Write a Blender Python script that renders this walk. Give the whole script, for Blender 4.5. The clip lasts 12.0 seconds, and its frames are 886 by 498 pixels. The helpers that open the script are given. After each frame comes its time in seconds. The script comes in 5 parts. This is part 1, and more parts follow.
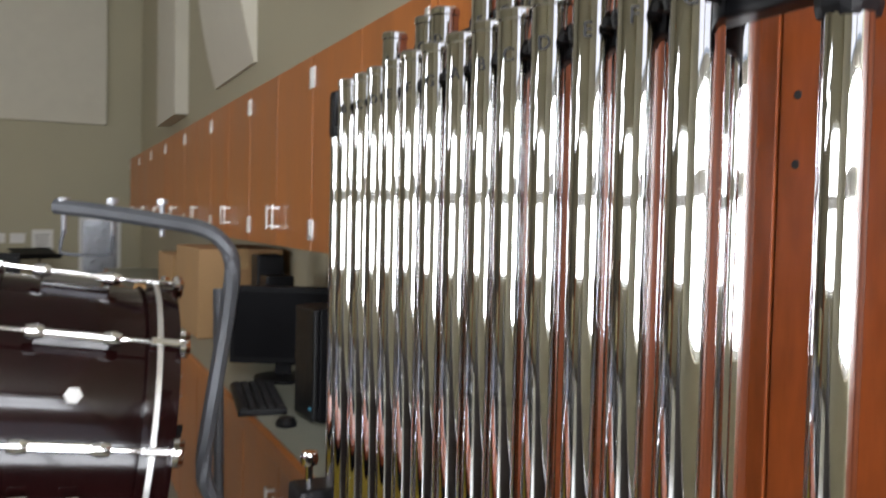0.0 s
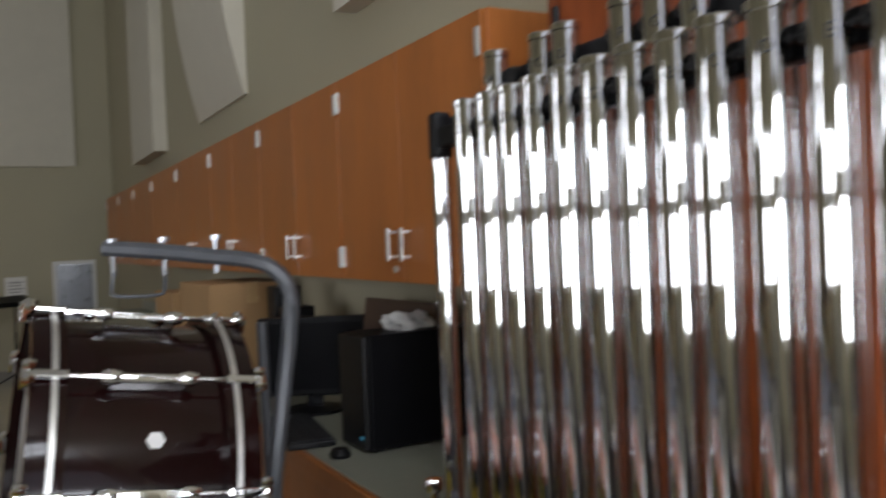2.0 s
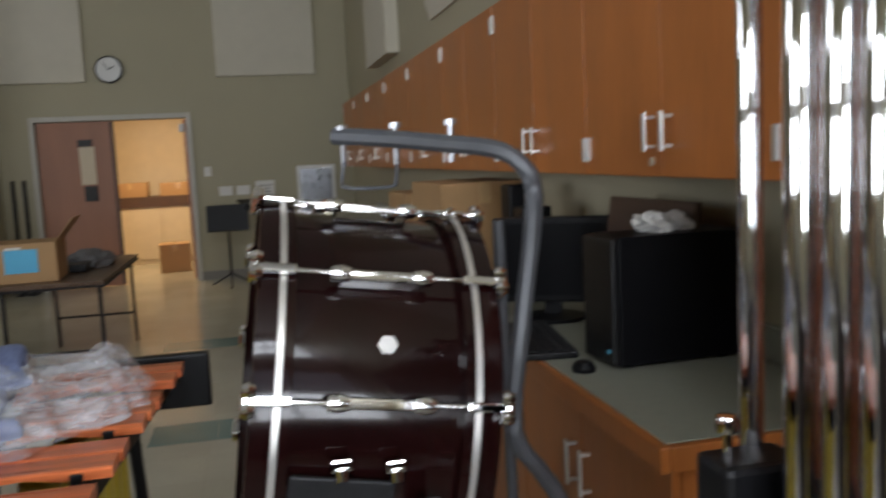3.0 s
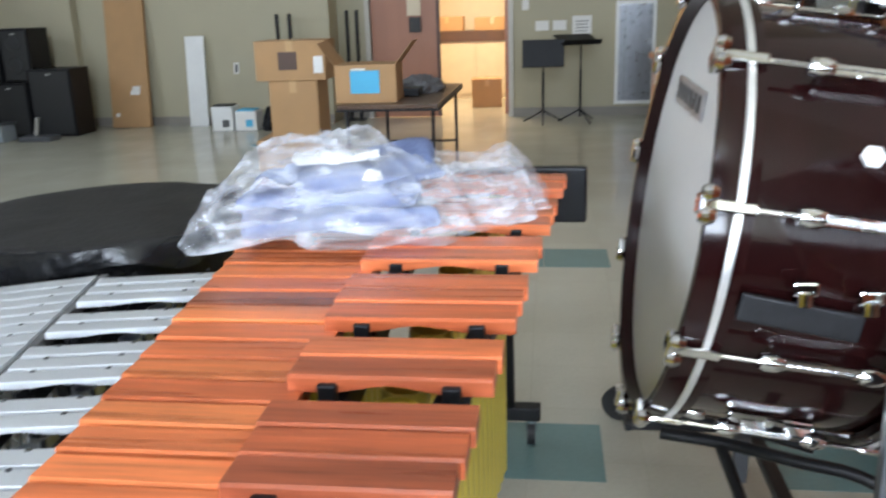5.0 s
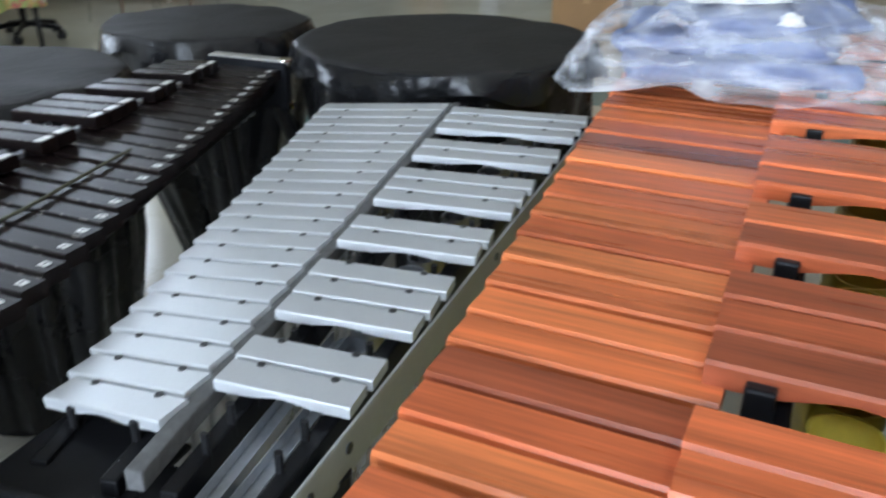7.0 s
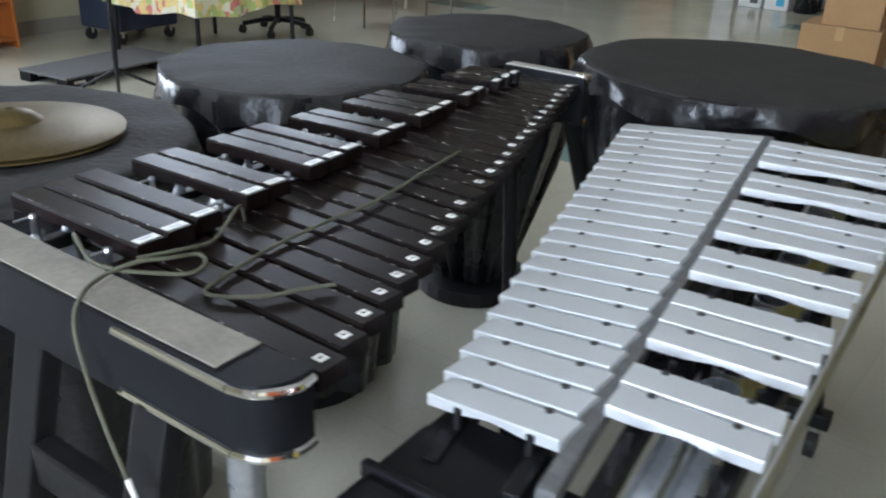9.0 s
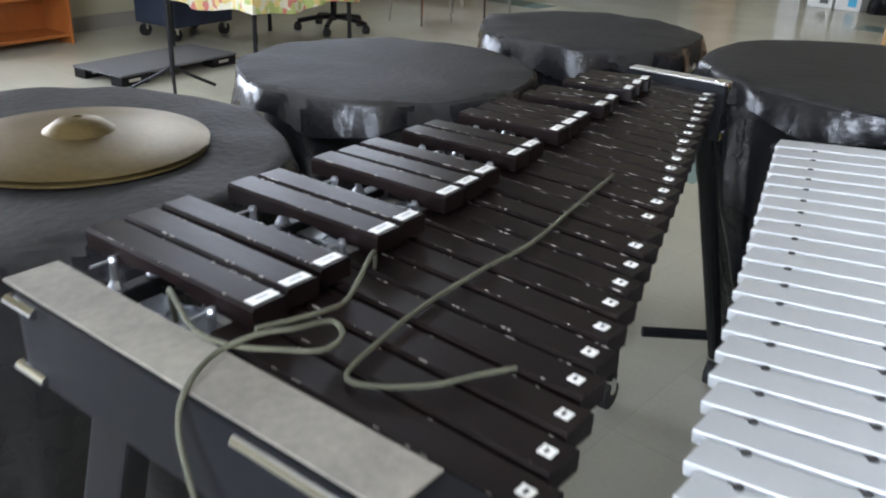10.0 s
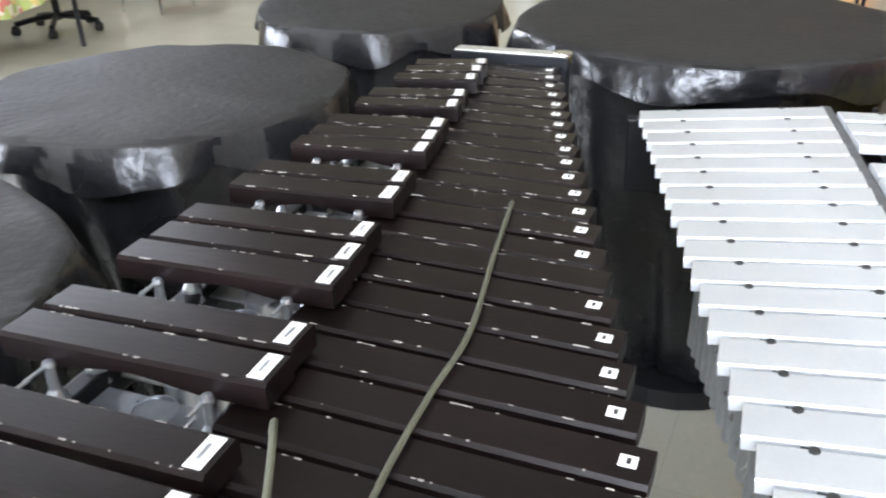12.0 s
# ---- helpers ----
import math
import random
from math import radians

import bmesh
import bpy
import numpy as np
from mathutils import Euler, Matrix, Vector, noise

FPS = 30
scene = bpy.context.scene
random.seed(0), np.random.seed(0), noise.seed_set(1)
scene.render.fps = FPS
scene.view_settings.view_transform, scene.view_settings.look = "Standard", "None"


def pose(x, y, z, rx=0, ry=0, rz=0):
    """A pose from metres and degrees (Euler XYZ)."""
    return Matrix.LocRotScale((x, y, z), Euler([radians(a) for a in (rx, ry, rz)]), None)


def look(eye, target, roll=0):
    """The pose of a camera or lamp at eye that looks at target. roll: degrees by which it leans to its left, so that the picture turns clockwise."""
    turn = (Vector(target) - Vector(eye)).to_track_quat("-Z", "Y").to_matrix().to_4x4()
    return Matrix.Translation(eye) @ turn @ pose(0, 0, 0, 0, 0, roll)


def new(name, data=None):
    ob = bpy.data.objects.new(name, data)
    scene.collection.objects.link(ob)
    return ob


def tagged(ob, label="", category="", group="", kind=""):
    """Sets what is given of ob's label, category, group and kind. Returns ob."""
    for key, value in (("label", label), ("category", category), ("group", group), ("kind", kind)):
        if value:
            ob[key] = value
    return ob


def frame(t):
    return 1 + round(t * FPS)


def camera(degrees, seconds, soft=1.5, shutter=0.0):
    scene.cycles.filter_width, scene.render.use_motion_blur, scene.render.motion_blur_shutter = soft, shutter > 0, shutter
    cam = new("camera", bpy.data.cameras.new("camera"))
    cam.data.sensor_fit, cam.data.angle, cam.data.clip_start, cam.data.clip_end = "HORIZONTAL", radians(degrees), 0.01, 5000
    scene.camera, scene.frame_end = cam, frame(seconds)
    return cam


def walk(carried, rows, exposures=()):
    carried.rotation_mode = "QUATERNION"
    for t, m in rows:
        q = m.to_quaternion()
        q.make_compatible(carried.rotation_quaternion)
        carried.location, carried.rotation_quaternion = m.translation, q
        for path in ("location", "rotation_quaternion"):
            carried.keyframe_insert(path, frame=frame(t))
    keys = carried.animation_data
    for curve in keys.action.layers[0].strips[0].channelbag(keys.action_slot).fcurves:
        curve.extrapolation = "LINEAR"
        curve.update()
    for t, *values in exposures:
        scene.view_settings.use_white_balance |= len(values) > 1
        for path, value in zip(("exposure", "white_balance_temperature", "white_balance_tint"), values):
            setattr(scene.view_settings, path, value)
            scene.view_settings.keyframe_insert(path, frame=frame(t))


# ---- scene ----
cam = camera(55.50, 12.0, soft=2.0, shutter=0.5)

PATH = [
    (0.0, (0.487, -0.748, 1.532), (1.342, 1.058, 1.453), 1.23),
    (0.5, (0.404, -0.742, 1.557), (1.462, 0.956, 1.596), -0.34),
    (1.0, (0.373, -0.729, 1.570), (1.583, 0.860, 1.680), 0.04),
    (1.5, (0.311, -0.704, 1.559), (1.457, 0.934, 1.622), -1.24),
    (2, (0.280, -0.634, 1.529), (1.215, 1.134, 1.500), -2.37),
    (2.5, (0.308, -0.475, 1.506), (0.989, 1.400, 1.368), -2.55),
    (3, (0.329, -0.355, 1.483), (0.754, 1.586, 1.259), -2.73),
    (3.2, (0.307, -0.315, 1.467), (0.622, 1.642, 1.199), -3.22),
    (4.8, (0.091, -0.215, 1.393), (-0.099, 1.710, 0.884), -1.87),
    (5, (0.064, -0.202, 1.380), (-0.186, 1.705, 0.832), -1.71),
    (5.5, (-0.000, -0.175, 1.357), (-0.374, 1.690, 0.739), -1.51),
    (6, (-0.064, -0.162, 1.339), (-0.511, 1.667, 0.664), -1.08),
    (6.5, (-0.152, -0.142, 1.320), (-0.676, 1.641, 0.579), -1.32),
    (7, (-0.193, -0.127, 1.311), (-0.960, 1.514, 0.466), 0.58),
    (7.2, (-0.185, -0.119, 1.302), (-1.029, 1.480, 0.447), 0.87),
    (8.8, (-0.346, -0.216, 1.315), (-1.475, 1.209, 0.482), 3.98),
    (9, (-0.407, -0.213, 1.293), (-1.532, 1.223, 0.473), 2.66),
    (9.5, (-0.550, -0.219, 1.270), (-1.709, 1.198, 0.465), 3.15),
    (10, (-0.669, -0.123, 1.245), (-1.861, 1.254, 0.419), 2.61),
    (10.5, (-0.765, -0.027, 1.245), (-1.944, 1.348, 0.397), 2.00),
    (11, (-0.832, 0.022, 1.231), (-1.869, 1.456, 0.299), 1.60),
    (11.5, (-0.899, 0.034, 1.236), (-1.791, 1.591, 0.352), -1.05),
    (12, (-0.927, 0.049, 1.234), (-1.673, 1.679, 0.346), -1.07),
]
walk(cam, [(t, look(e, g, r)) for t, e, g, r in PATH],
     exposures=[(0, 0.05, 6700, 17), (1.0, -0.2, 6700, 18), (2.0, -0.55, 6600, 17), (2.6, -0.7, 6600, 17), (3.2, -0.1, 6500, 15), (4.8, 0.85, 5950, 13),
                (5.5, 0.68, 5900, 13), (7, 0.38, 5800, 12), (9.5, 0.72, 5950, 15), (10.5, 1.0, 6100, 17), (11.2, 1.25, 6150, 17), (12, 1.65, 6200, 17)])

# ---- world and light ----
world = bpy.data.worlds.new("sky")
world.use_nodes = True
scene.world = world
wn = world.node_tree
sky = wn.nodes.new("ShaderNodeTexSky")
sky.sky_type, sky.sun_disc = "NISHITA", False
sky.sun_elevation, sky.sun_rotation = radians(50), radians(200)
wn.links.new(sky.outputs[0], wn.nodes["Background"].inputs[0])
wn.nodes["Background"].inputs[1].default_value = 0.12


def area(name, m, w, h, power, color):
    li = bpy.data.lights.new(name, "AREA")
    li.shape, li.size, li.size_y, li.energy, li.color = "RECTANGLE", w, h, power, color
    ob = new(name, li)
    ob.matrix_world = m
    return ob


SOUTH, NORTH, WEST, EAST, TOP = -3.6, 10.95, -7.3, 1.63, 5.7
WINDOWS = (-0.65, 0.85)
HZ0, HZ1 = 4.3, 5.3                # sill and head of the high windows
for wx in WINDOWS:
    area("window_light", look((wx, SOUTH - 0.09, 1.55), (wx, SOUTH + 2, 1.55)), 1.3, 1.22, 135, (0.85, 0.94, 1.0))
    # Dim lamp with no known source, added to brighten the bell tops' reflections.
    area("added_reflection_light", look((wx, SOUTH - 0.09, 2.82), (wx, SOUTH + 2, 2.82)), 1.3, 1.02, 3.5, (0.95, 0.97, 1.0))
    area("high_window_light", look((wx, SOUTH - 0.09, (HZ0 + HZ1) / 2), (wx, SOUTH + 2, (HZ0 + HZ1) / 2)), 1.3, HZ1 - HZ0 - 0.1, 100, (0.85, 0.94, 1.0))
WESTM = pose(-6.85, 2.0, 0, 0, 0, 7.8)
# The two high windows are unseen, added to light the far end.
SIDE = [(-4.55, 0.9, 2.4), (-2.95, 0.9, 2.4), (-1.35, 0.9, 2.4), (2.4, 2.4, 3.45), (4.4, 2.4, 3.45)]   # along the west wall: centre, sill, head
for wy, a, b in SIDE:
    area("unseen_window_light", WESTM @ look((-0.11, wy, (a + b) / 2), (2.0, wy, (a + b) / 2)), 1.38, b - a - 0.12, 46 * (b - a), (0.86, 0.94, 1.0))
area("storage_light", look((-1.0, 12.2, 2.6), (-1.0, 12.2, 0)), 1.6, 1.2, 90, (1.0, 0.74, 0.42))


# ---- materials ----
def mat(name, color, rough=0.5, metal=0.0, vary=0.15, scale=8.0, fine=120.0, bump=0.1, coat=0.0, stretch=(1, 1, 1), dark=None, random=0.0, spec=0.5, depth=0.003):
    """Colour varied at two scales, roughness varied with it, fine bump."""
    m = bpy.data.materials.new(name)
    m.use_nodes = True
    nt, b = m.node_tree, m.node_tree.nodes["Principled BSDF"]
    co = nt.nodes.new("ShaderNodeTexCoord")
    mp = nt.nodes.new("ShaderNodeMapping")
    mp.inputs["Scale"].default_value = stretch
    nt.links.new(co.outputs["Object"], mp.inputs["Vector"])
    n1 = nt.nodes.new("ShaderNodeTexNoise")
    n1.inputs["Scale"].default_value, n1.inputs["Detail"].default_value = scale, 5
    n2 = nt.nodes.new("ShaderNodeTexNoise")
    n2.inputs["Scale"].default_value, n2.inputs["Detail"].default_value = fine, 3
    vec = mp.outputs["Vector"]
    if random:
        oi = nt.nodes.new("ShaderNodeObjectInfo")
        ad = nt.nodes.new("ShaderNodeVectorMath")
        ad.operation = "MULTIPLY_ADD"
        ad.inputs[0].default_value = (37, 51, 23)
        nt.links.new(oi.outputs["Random"], ad.inputs[1])
        nt.links.new(vec, ad.inputs[2])
        vec = ad.outputs[0]
    for n in (n1, n2):
        nt.links.new(vec, n.inputs["Vector"])
    mx = nt.nodes.new("ShaderNodeMath")
    mx.operation = "MULTIPLY_ADD"
    mx.inputs[1].default_value = 0.35
    nt.links.new(n2.outputs[0], mx.inputs[0])
    sc = nt.nodes.new("ShaderNodeMath")
    sc.operation = "MULTIPLY"
    sc.inputs[1].default_value = 0.65
    nt.links.new(n1.outputs[0], sc.inputs[0])
    nt.links.new(sc.outputs[0], mx.inputs[2])
    rp = nt.nodes.new("ShaderNodeValToRGB")
    lo = dark or tuple(c * (1 - vary) for c in color)
    hi = tuple(min(1, c * (1 + vary * 0.6)) for c in color)
    rp.color_ramp.elements[0].position, rp.color_ramp.elements[0].color = 0.3, (*lo, 1)
    rp.color_ramp.elements[1].position, rp.color_ramp.elements[1].color = 0.68, (*hi, 1)
    nt.links.new(mx.outputs[0], rp.inputs[0])
    col = rp.outputs[0]
    if random:
        hs = nt.nodes.new("ShaderNodeHueSaturation")
        mr = nt.nodes.new("ShaderNodeMapRange")
        mr.inputs["To Min"].default_value, mr.inputs["To Max"].default_value = 1 - random, 1 + random * 0.5
        nt.links.new(oi.outputs["Random"], mr.inputs["Value"])
        nt.links.new(mr.outputs[0], hs.inputs["Value"])
        nt.links.new(col, hs.inputs["Color"])
        col = hs.outputs[0]
    nt.links.new(col, b.inputs["Base Color"])
    rr = nt.nodes.new("ShaderNodeMapRange")
    rr.inputs["To Min"].default_value, rr.inputs["To Max"].default_value = max(0.02, rough * 0.8), min(1, rough * 1.25)
    nt.links.new(n1.outputs[0], rr.inputs["Value"])
    nt.links.new(rr.outputs[0], b.inputs["Roughness"])
    b.inputs["Metallic"].default_value = metal
    b.inputs["Specular IOR Level"].default_value = spec
    b.inputs["Coat Weight"].default_value = coat
    if bump:
        bp = nt.nodes.new("ShaderNodeBump")
        bp.inputs["Strength"].default_value, bp.inputs["Distance"].default_value = bump, depth
        nt.links.new(mx.outputs[0], bp.inputs["Height"])
        nt.links.new(bp.outputs[0], b.inputs["Normal"])
    return m


def bsdf(m):
    return m.node_tree.nodes["Principled BSDF"]


M_WALL = mat("wall_paint", (0.40, 0.365, 0.255), 0.7, vary=0.06, scale=1.2, fine=260, bump=0.25)
M_FLOOR = mat("floor_tile", (0.50, 0.48, 0.39), 0.16, vary=0.10, scale=2.0, fine=60, bump=0.02)
M_TEAL = mat("teal_tile", (0.16, 0.25, 0.24), 0.18, vary=0.12, scale=3, fine=60, bump=0.02)
M_CEIL = mat("ceiling_tile", (0.50, 0.49, 0.46), 0.9, vary=0.06, scale=3, fine=200, bump=0.4)
M_BASE = mat("rubber_base", (0.24, 0.22, 0.19), 0.5, vary=0.1)
M_PANEL = mat("panel_fabric", (0.58, 0.545, 0.45), 0.9, vary=0.05, scale=6, fine=400, bump=0.3)
M_CAB = mat("cabinet_maple", (0.42, 0.135, 0.030), 0.32, vary=0.22, scale=3.0, fine=50, bump=0.03, stretch=(2, 2, 0.25), random=0.04)
M_TALL = mat("stained_veneer", (0.28, 0.062, 0.014), 0.30, vary=0.55, scale=3.2, fine=34, bump=0.03, stretch=(2, 2, 0.45), random=0.08)
M_COUNTER = mat("counter_laminate", (0.30, 0.31, 0.25), 0.35, vary=0.12, scale=30, fine=300, bump=0.03)
M_STEEL = mat("brushed_steel", (0.72, 0.71, 0.68), 0.35, 0.8, vary=0.08, scale=20)
M_WHITE = mat("white_paint", (0.72, 0.72, 0.70), 0.45, vary=0.06)
M_CHROME = mat("chrome", (0.68, 0.675, 0.67), 0.03, 1.0, vary=0.04, scale=12, bump=0.0)
M_BLACK = mat("black_plastic", (0.006, 0.006, 0.007), 0.40, vary=0.3, scale=20, bump=0.1, spec=0.22)
M_BLACKM = mat("black_metal", (0.012, 0.012, 0.013), 0.42, 0.2, vary=0.3, scale=30, spec=0.3)
M_GREYM = mat("grey_enamel", (0.10, 0.105, 0.115), 0.42, 0.3, vary=0.15, scale=15)
M_DRUM = mat("mahogany_lacquer", (0.011, 0.0026, 0.0026), 0.12, vary=0.4, scale=5, fine=60, bump=0.0, coat=0.2, stretch=(1, 1, 3), spec=0.2)
M_HEAD = mat("drum_head", (0.46, 0.45, 0.42), 0.45, vary=0.08, scale=6, bump=0.03)
M_BAR = mat("padauk_wood", (0.66, 0.165, 0.055), 0.28, vary=0.62, scale=10, fine=70, bump=0.08, stretch=(0.14, 2.6, 2.6), random=0.02)
M_DARKBAR = mat("dark_bar", (0.0070, 0.0038, 0.0036), 0.34, vary=0.45, scale=30, fine=160, bump=0.12, stretch=(0.5, 2, 2), random=0.25, spec=0.22)
M_ALU = mat("anodised_aluminium", (0.64, 0.66, 0.68), 0.38, 0.5, vary=0.06, scale=10, fine=200, bump=0.04)
M_GOLD = mat("gold_resonator", (0.78, 0.64, 0.10), 0.3, 0.35, vary=0.15, scale=10)
M_RES = mat("dull_resonator", (0.46, 0.48, 0.51), 0.28, 0.8, vary=0.3, scale=12)
M_VINYL = mat("black_vinyl", (0.008, 0.008, 0.009), 0.27, vary=0.35, scale=6, fine=40, bump=0.4, depth=0.02, spec=0.42)
M_VINYLTOP = mat("dusty_black_vinyl", (0.024, 0.0228, 0.0218), 0.58, vary=0.5, scale=4, fine=60, bump=0.5, depth=0.012, spec=0.16)
M_BRASS = mat("aged_bronze", (0.145, 0.105, 0.042), 0.42, 0.85, vary=0.35, scale=6, fine=90, bump=0.08)
M_CARD = mat("cardboard", (0.42, 0.25, 0.115), 0.8, vary=0.12, scale=4, fine=90, bump=0.1)
M_TAPE = mat("packing_tape", (0.55, 0.36, 0.18), 0.25, vary=0.1)
M_BLUE = mat("blue_label", (0.08, 0.42, 0.66), 0.5, vary=0.08)
M_PAPER = mat("paper", (0.74, 0.73, 0.70), 0.7, vary=0.05)
M_INK = mat("ink", (0.03, 0.03, 0.03), 0.6)
M_ROPE = mat("olive_cord", (0.075, 0.075, 0.048), 0.85, vary=0.3, scale=60, fine=400, bump=0.6)
M_CHIP = mat("bare_wood_chip", (0.27, 0.25, 0.22), 0.7, vary=0.4, scale=40)
M_DUST = mat("dusty_wood_top", (0.22, 0.20, 0.165), 0.7, vary=0.35, scale=12, fine=120, bump=0.2)
M_CHAR = mat("charcoal_laminate", (0.006, 0.0066, 0.0085), 0.5, vary=0.25, scale=9, fine=140, bump=0.06, spec=0.2)
M_TABLE = mat("table_top", (0.10, 0.055, 0.03), 0.35, vary=0.3, scale=5, stretch=(3, 0.4, 1))
M_DOOR = mat("door_veneer", (0.34, 0.15, 0.085), 0.4, vary=0.15, scale=3, stretch=(2, 2, 0.3))
M_FRAME = mat("door_frame_paint", (0.50, 0.48, 0.42), 0.45, vary=0.06)
M_CREAM = mat("cream_laminate", (0.62, 0.52, 0.36), 0.4, vary=0.06)
M_GREYTOP = mat("grey_carpet_top", (0.11, 0.11, 0.112), 0.85, vary=0.15, scale=20, fine=300, bump=0.4)
M_NAVY = mat("navy_fabric", (0.03, 0.04, 0.07), 0.7, vary=0.2)
M_CLOTHBLUE = mat("blue_cloth", (0.15, 0.19, 0.33), 0.7, vary=0.4, scale=7, dark=(0.05, 0.065, 0.15))
M_LOW = mat("low_wall_added", (0.045, 0.032, 0.028), 0.6, vary=0.15, scale=4)
M_SCREEN = mat("dark_screen", (0.004, 0.004, 0.005), 0.4, vary=0.1, spec=0.12)
M_RUBBER = mat("rubber", (0.018, 0.018, 0.018), 0.6, vary=0.2)
M_BROWN = mat("dark_brown_board", (0.085, 0.045, 0.028), 0.5, vary=0.2)


def board_tones(m, tones):
    """Each board takes one tone of the timber, by its own random number, under the shared grain."""
    nt, b = m.node_tree, bsdf(m)
    oi = nt.nodes.new("ShaderNodeObjectInfo")
    rp = nt.nodes.new("ShaderNodeValToRGB")
    e = rp.color_ramp.elements
    for k, c in enumerate(tones):
        x = e[k] if k < 2 else e.new(k / (len(tones) - 1))
        x.position = k / (len(tones) - 1)
        x.color = (*c, 1)
    nt.links.new(oi.outputs["Random"], rp.inputs[0])
    mx = nt.nodes.new("ShaderNodeMix")
    mx.data_type, mx.blend_type = "RGBA", "MULTIPLY"
    mx.inputs[0].default_value = 1
    nt.links.new(b.inputs["Base Color"].links[0].from_socket, mx.inputs[6])
    nt.links.new(rp.outputs[0], mx.inputs[7])
    nt.links.new(mx.outputs[2], b.inputs["Base Color"])


board_tones(M_BAR, [(0.42, 0.42, 0.55), (0.84, 0.76, 0.74), (0.97, 0.95, 0.95), (0.90, 0.84, 0.84), (1.02, 1.10, 1.0), (0.92, 0.88, 0.88), (1.04, 1.12, 1.05), (1.08, 1.28, 1.18)])

M_GLASS = bpy.data.materials.new("window_glass")
M_GLASS.use_nodes = True
bsdf(M_GLASS).inputs["Transmission Weight"].default_value = 1
bsdf(M_GLASS).inputs["Roughness"].default_value = 0.0
bsdf(M_GLASS).inputs["IOR"].default_value = 1.45


def clear_plastic():
    """Thin polythene: mostly see-through, with sharp gloss and a milky share."""
    m = bpy.data.materials.new("clear_polythene")
    m.use_nodes = True
    nt = m.node_tree
    b = bsdf(m)
    b.inputs["Base Color"].default_value = (0.80, 0.82, 0.87, 1)
    b.inputs["Roughness"].default_value = 0.07
    tr = nt.nodes.new("ShaderNodeBsdfTransparent")
    mix = nt.nodes.new("ShaderNodeMixShader")
    n = nt.nodes.new("ShaderNodeTexNoise")
    n.inputs["Scale"].default_value, n.inputs["Detail"].default_value = 9, 5
    mr = nt.nodes.new("ShaderNodeMapRange")
    mr.inputs["From Min"].default_value, mr.inputs["From Max"].default_value = 0.35, 0.75
    mr.inputs["To Min"].default_value, mr.inputs["To Max"].default_value = 0.06, 0.52
    nt.links.new(n.outputs[0], mr.inputs["Value"])
    nt.links.new(mr.outputs[0], mix.inputs[0])
    nt.links.new(tr.outputs[0], mix.inputs[1])
    nt.links.new(b.outputs[0], mix.inputs[2])
    nt.links.new(mix.outputs[0], nt.nodes["Material Output"].inputs["Surface"])
    return m


M_PLASTIC = clear_plastic()


def tile_seams(m, size):
    """Thin darker joints on a square grid, of real tile size."""
    nt, b = m.node_tree, bsdf(m)
    br = nt.nodes.new("ShaderNodeTexBrick")
    br.offset = 0
    br.inputs["Scale"].default_value = 1
    br.inputs["Brick Width"].default_value = br.inputs["Row Height"].default_value = size
    br.inputs["Mortar Size"].default_value = 0.0016
    br.inputs["Color1"].default_value, br.inputs["Color2"].default_value = (1, 1, 1, 1), (0.93, 0.93, 0.92, 1)
    br.inputs["Mortar"].default_value = (0.88, 0.87, 0.85, 1)
    co = nt.nodes.new("ShaderNodeTexCoord")
    nt.links.new(co.outputs["Object"], br.inputs["Vector"])
    old = b.inputs["Base Color"].links[0].from_socket
    mx = nt.nodes.new("ShaderNodeMix")
    mx.data_type, mx.blend_type = "RGBA", "MULTIPLY"
    mx.inputs[0].default_value = 1
    nt.links.new(old, mx.inputs[6])
    nt.links.new(br.outputs[0], mx.inputs[7])
    nt.links.new(mx.outputs[2], b.inputs["Base Color"])


tile_seams(M_FLOOR, 0.365)


# ---- mesh helpers ----
def link(name, bm, material, parent=None, smooth=False, m=None):
    me = bpy.data.meshes.new(name)
    bm.normal_update()
    bm.to_mesh(me)
    bm.free()
    for x in (material if isinstance(material, (list, tuple)) else [material]):
        me.materials.append(x)
    if smooth:
        for p in me.polygons:
            p.use_smooth = True
        me.set_sharp_from_angle(angle=radians(40))
    ob = new(name, me)
    if parent is not None:
        ob.parent = parent
    if m is not None:
        ob.matrix_basis = m
    return ob


def part(name, bm, material, parent, label="", smooth=False, m=None):
    ob = link(name, bm, material, parent, smooth, m)
    if label:
        ob["label"] = label
    return ob


def shared(name, me, parent, m):
    """One more object on the same mesh."""
    ob = new(name, me)
    ob.parent = parent
    ob.matrix_basis = m
    return ob


def thing(name, m, label, category, group="", kind=""):
    ob = new(name)
    ob.matrix_basis = m
    ob.empty_display_size = 0.1
    return tagged(ob, label, category, group, kind)


def box(x0, x1, y0, y1, z0, z1, bevel=0.0, bm=None, m=None):
    bm = bm or bmesh.new()
    mm = Matrix.Translation(((x0 + x1) / 2, (y0 + y1) / 2, (z0 + z1) / 2)) @ Matrix.Diagonal((x1 - x0, y1 - y0, z1 - z0, 1))
    r = bmesh.ops.create_cube(bm, size=1, matrix=(m @ mm) if m else mm)
    if bevel:
        es = {e for v in r["verts"] for e in v.link_edges}
        bmesh.ops.bevel(bm, geom=list(es), offset=bevel, segments=2, affect="EDGES", profile=0.6)
    return bm


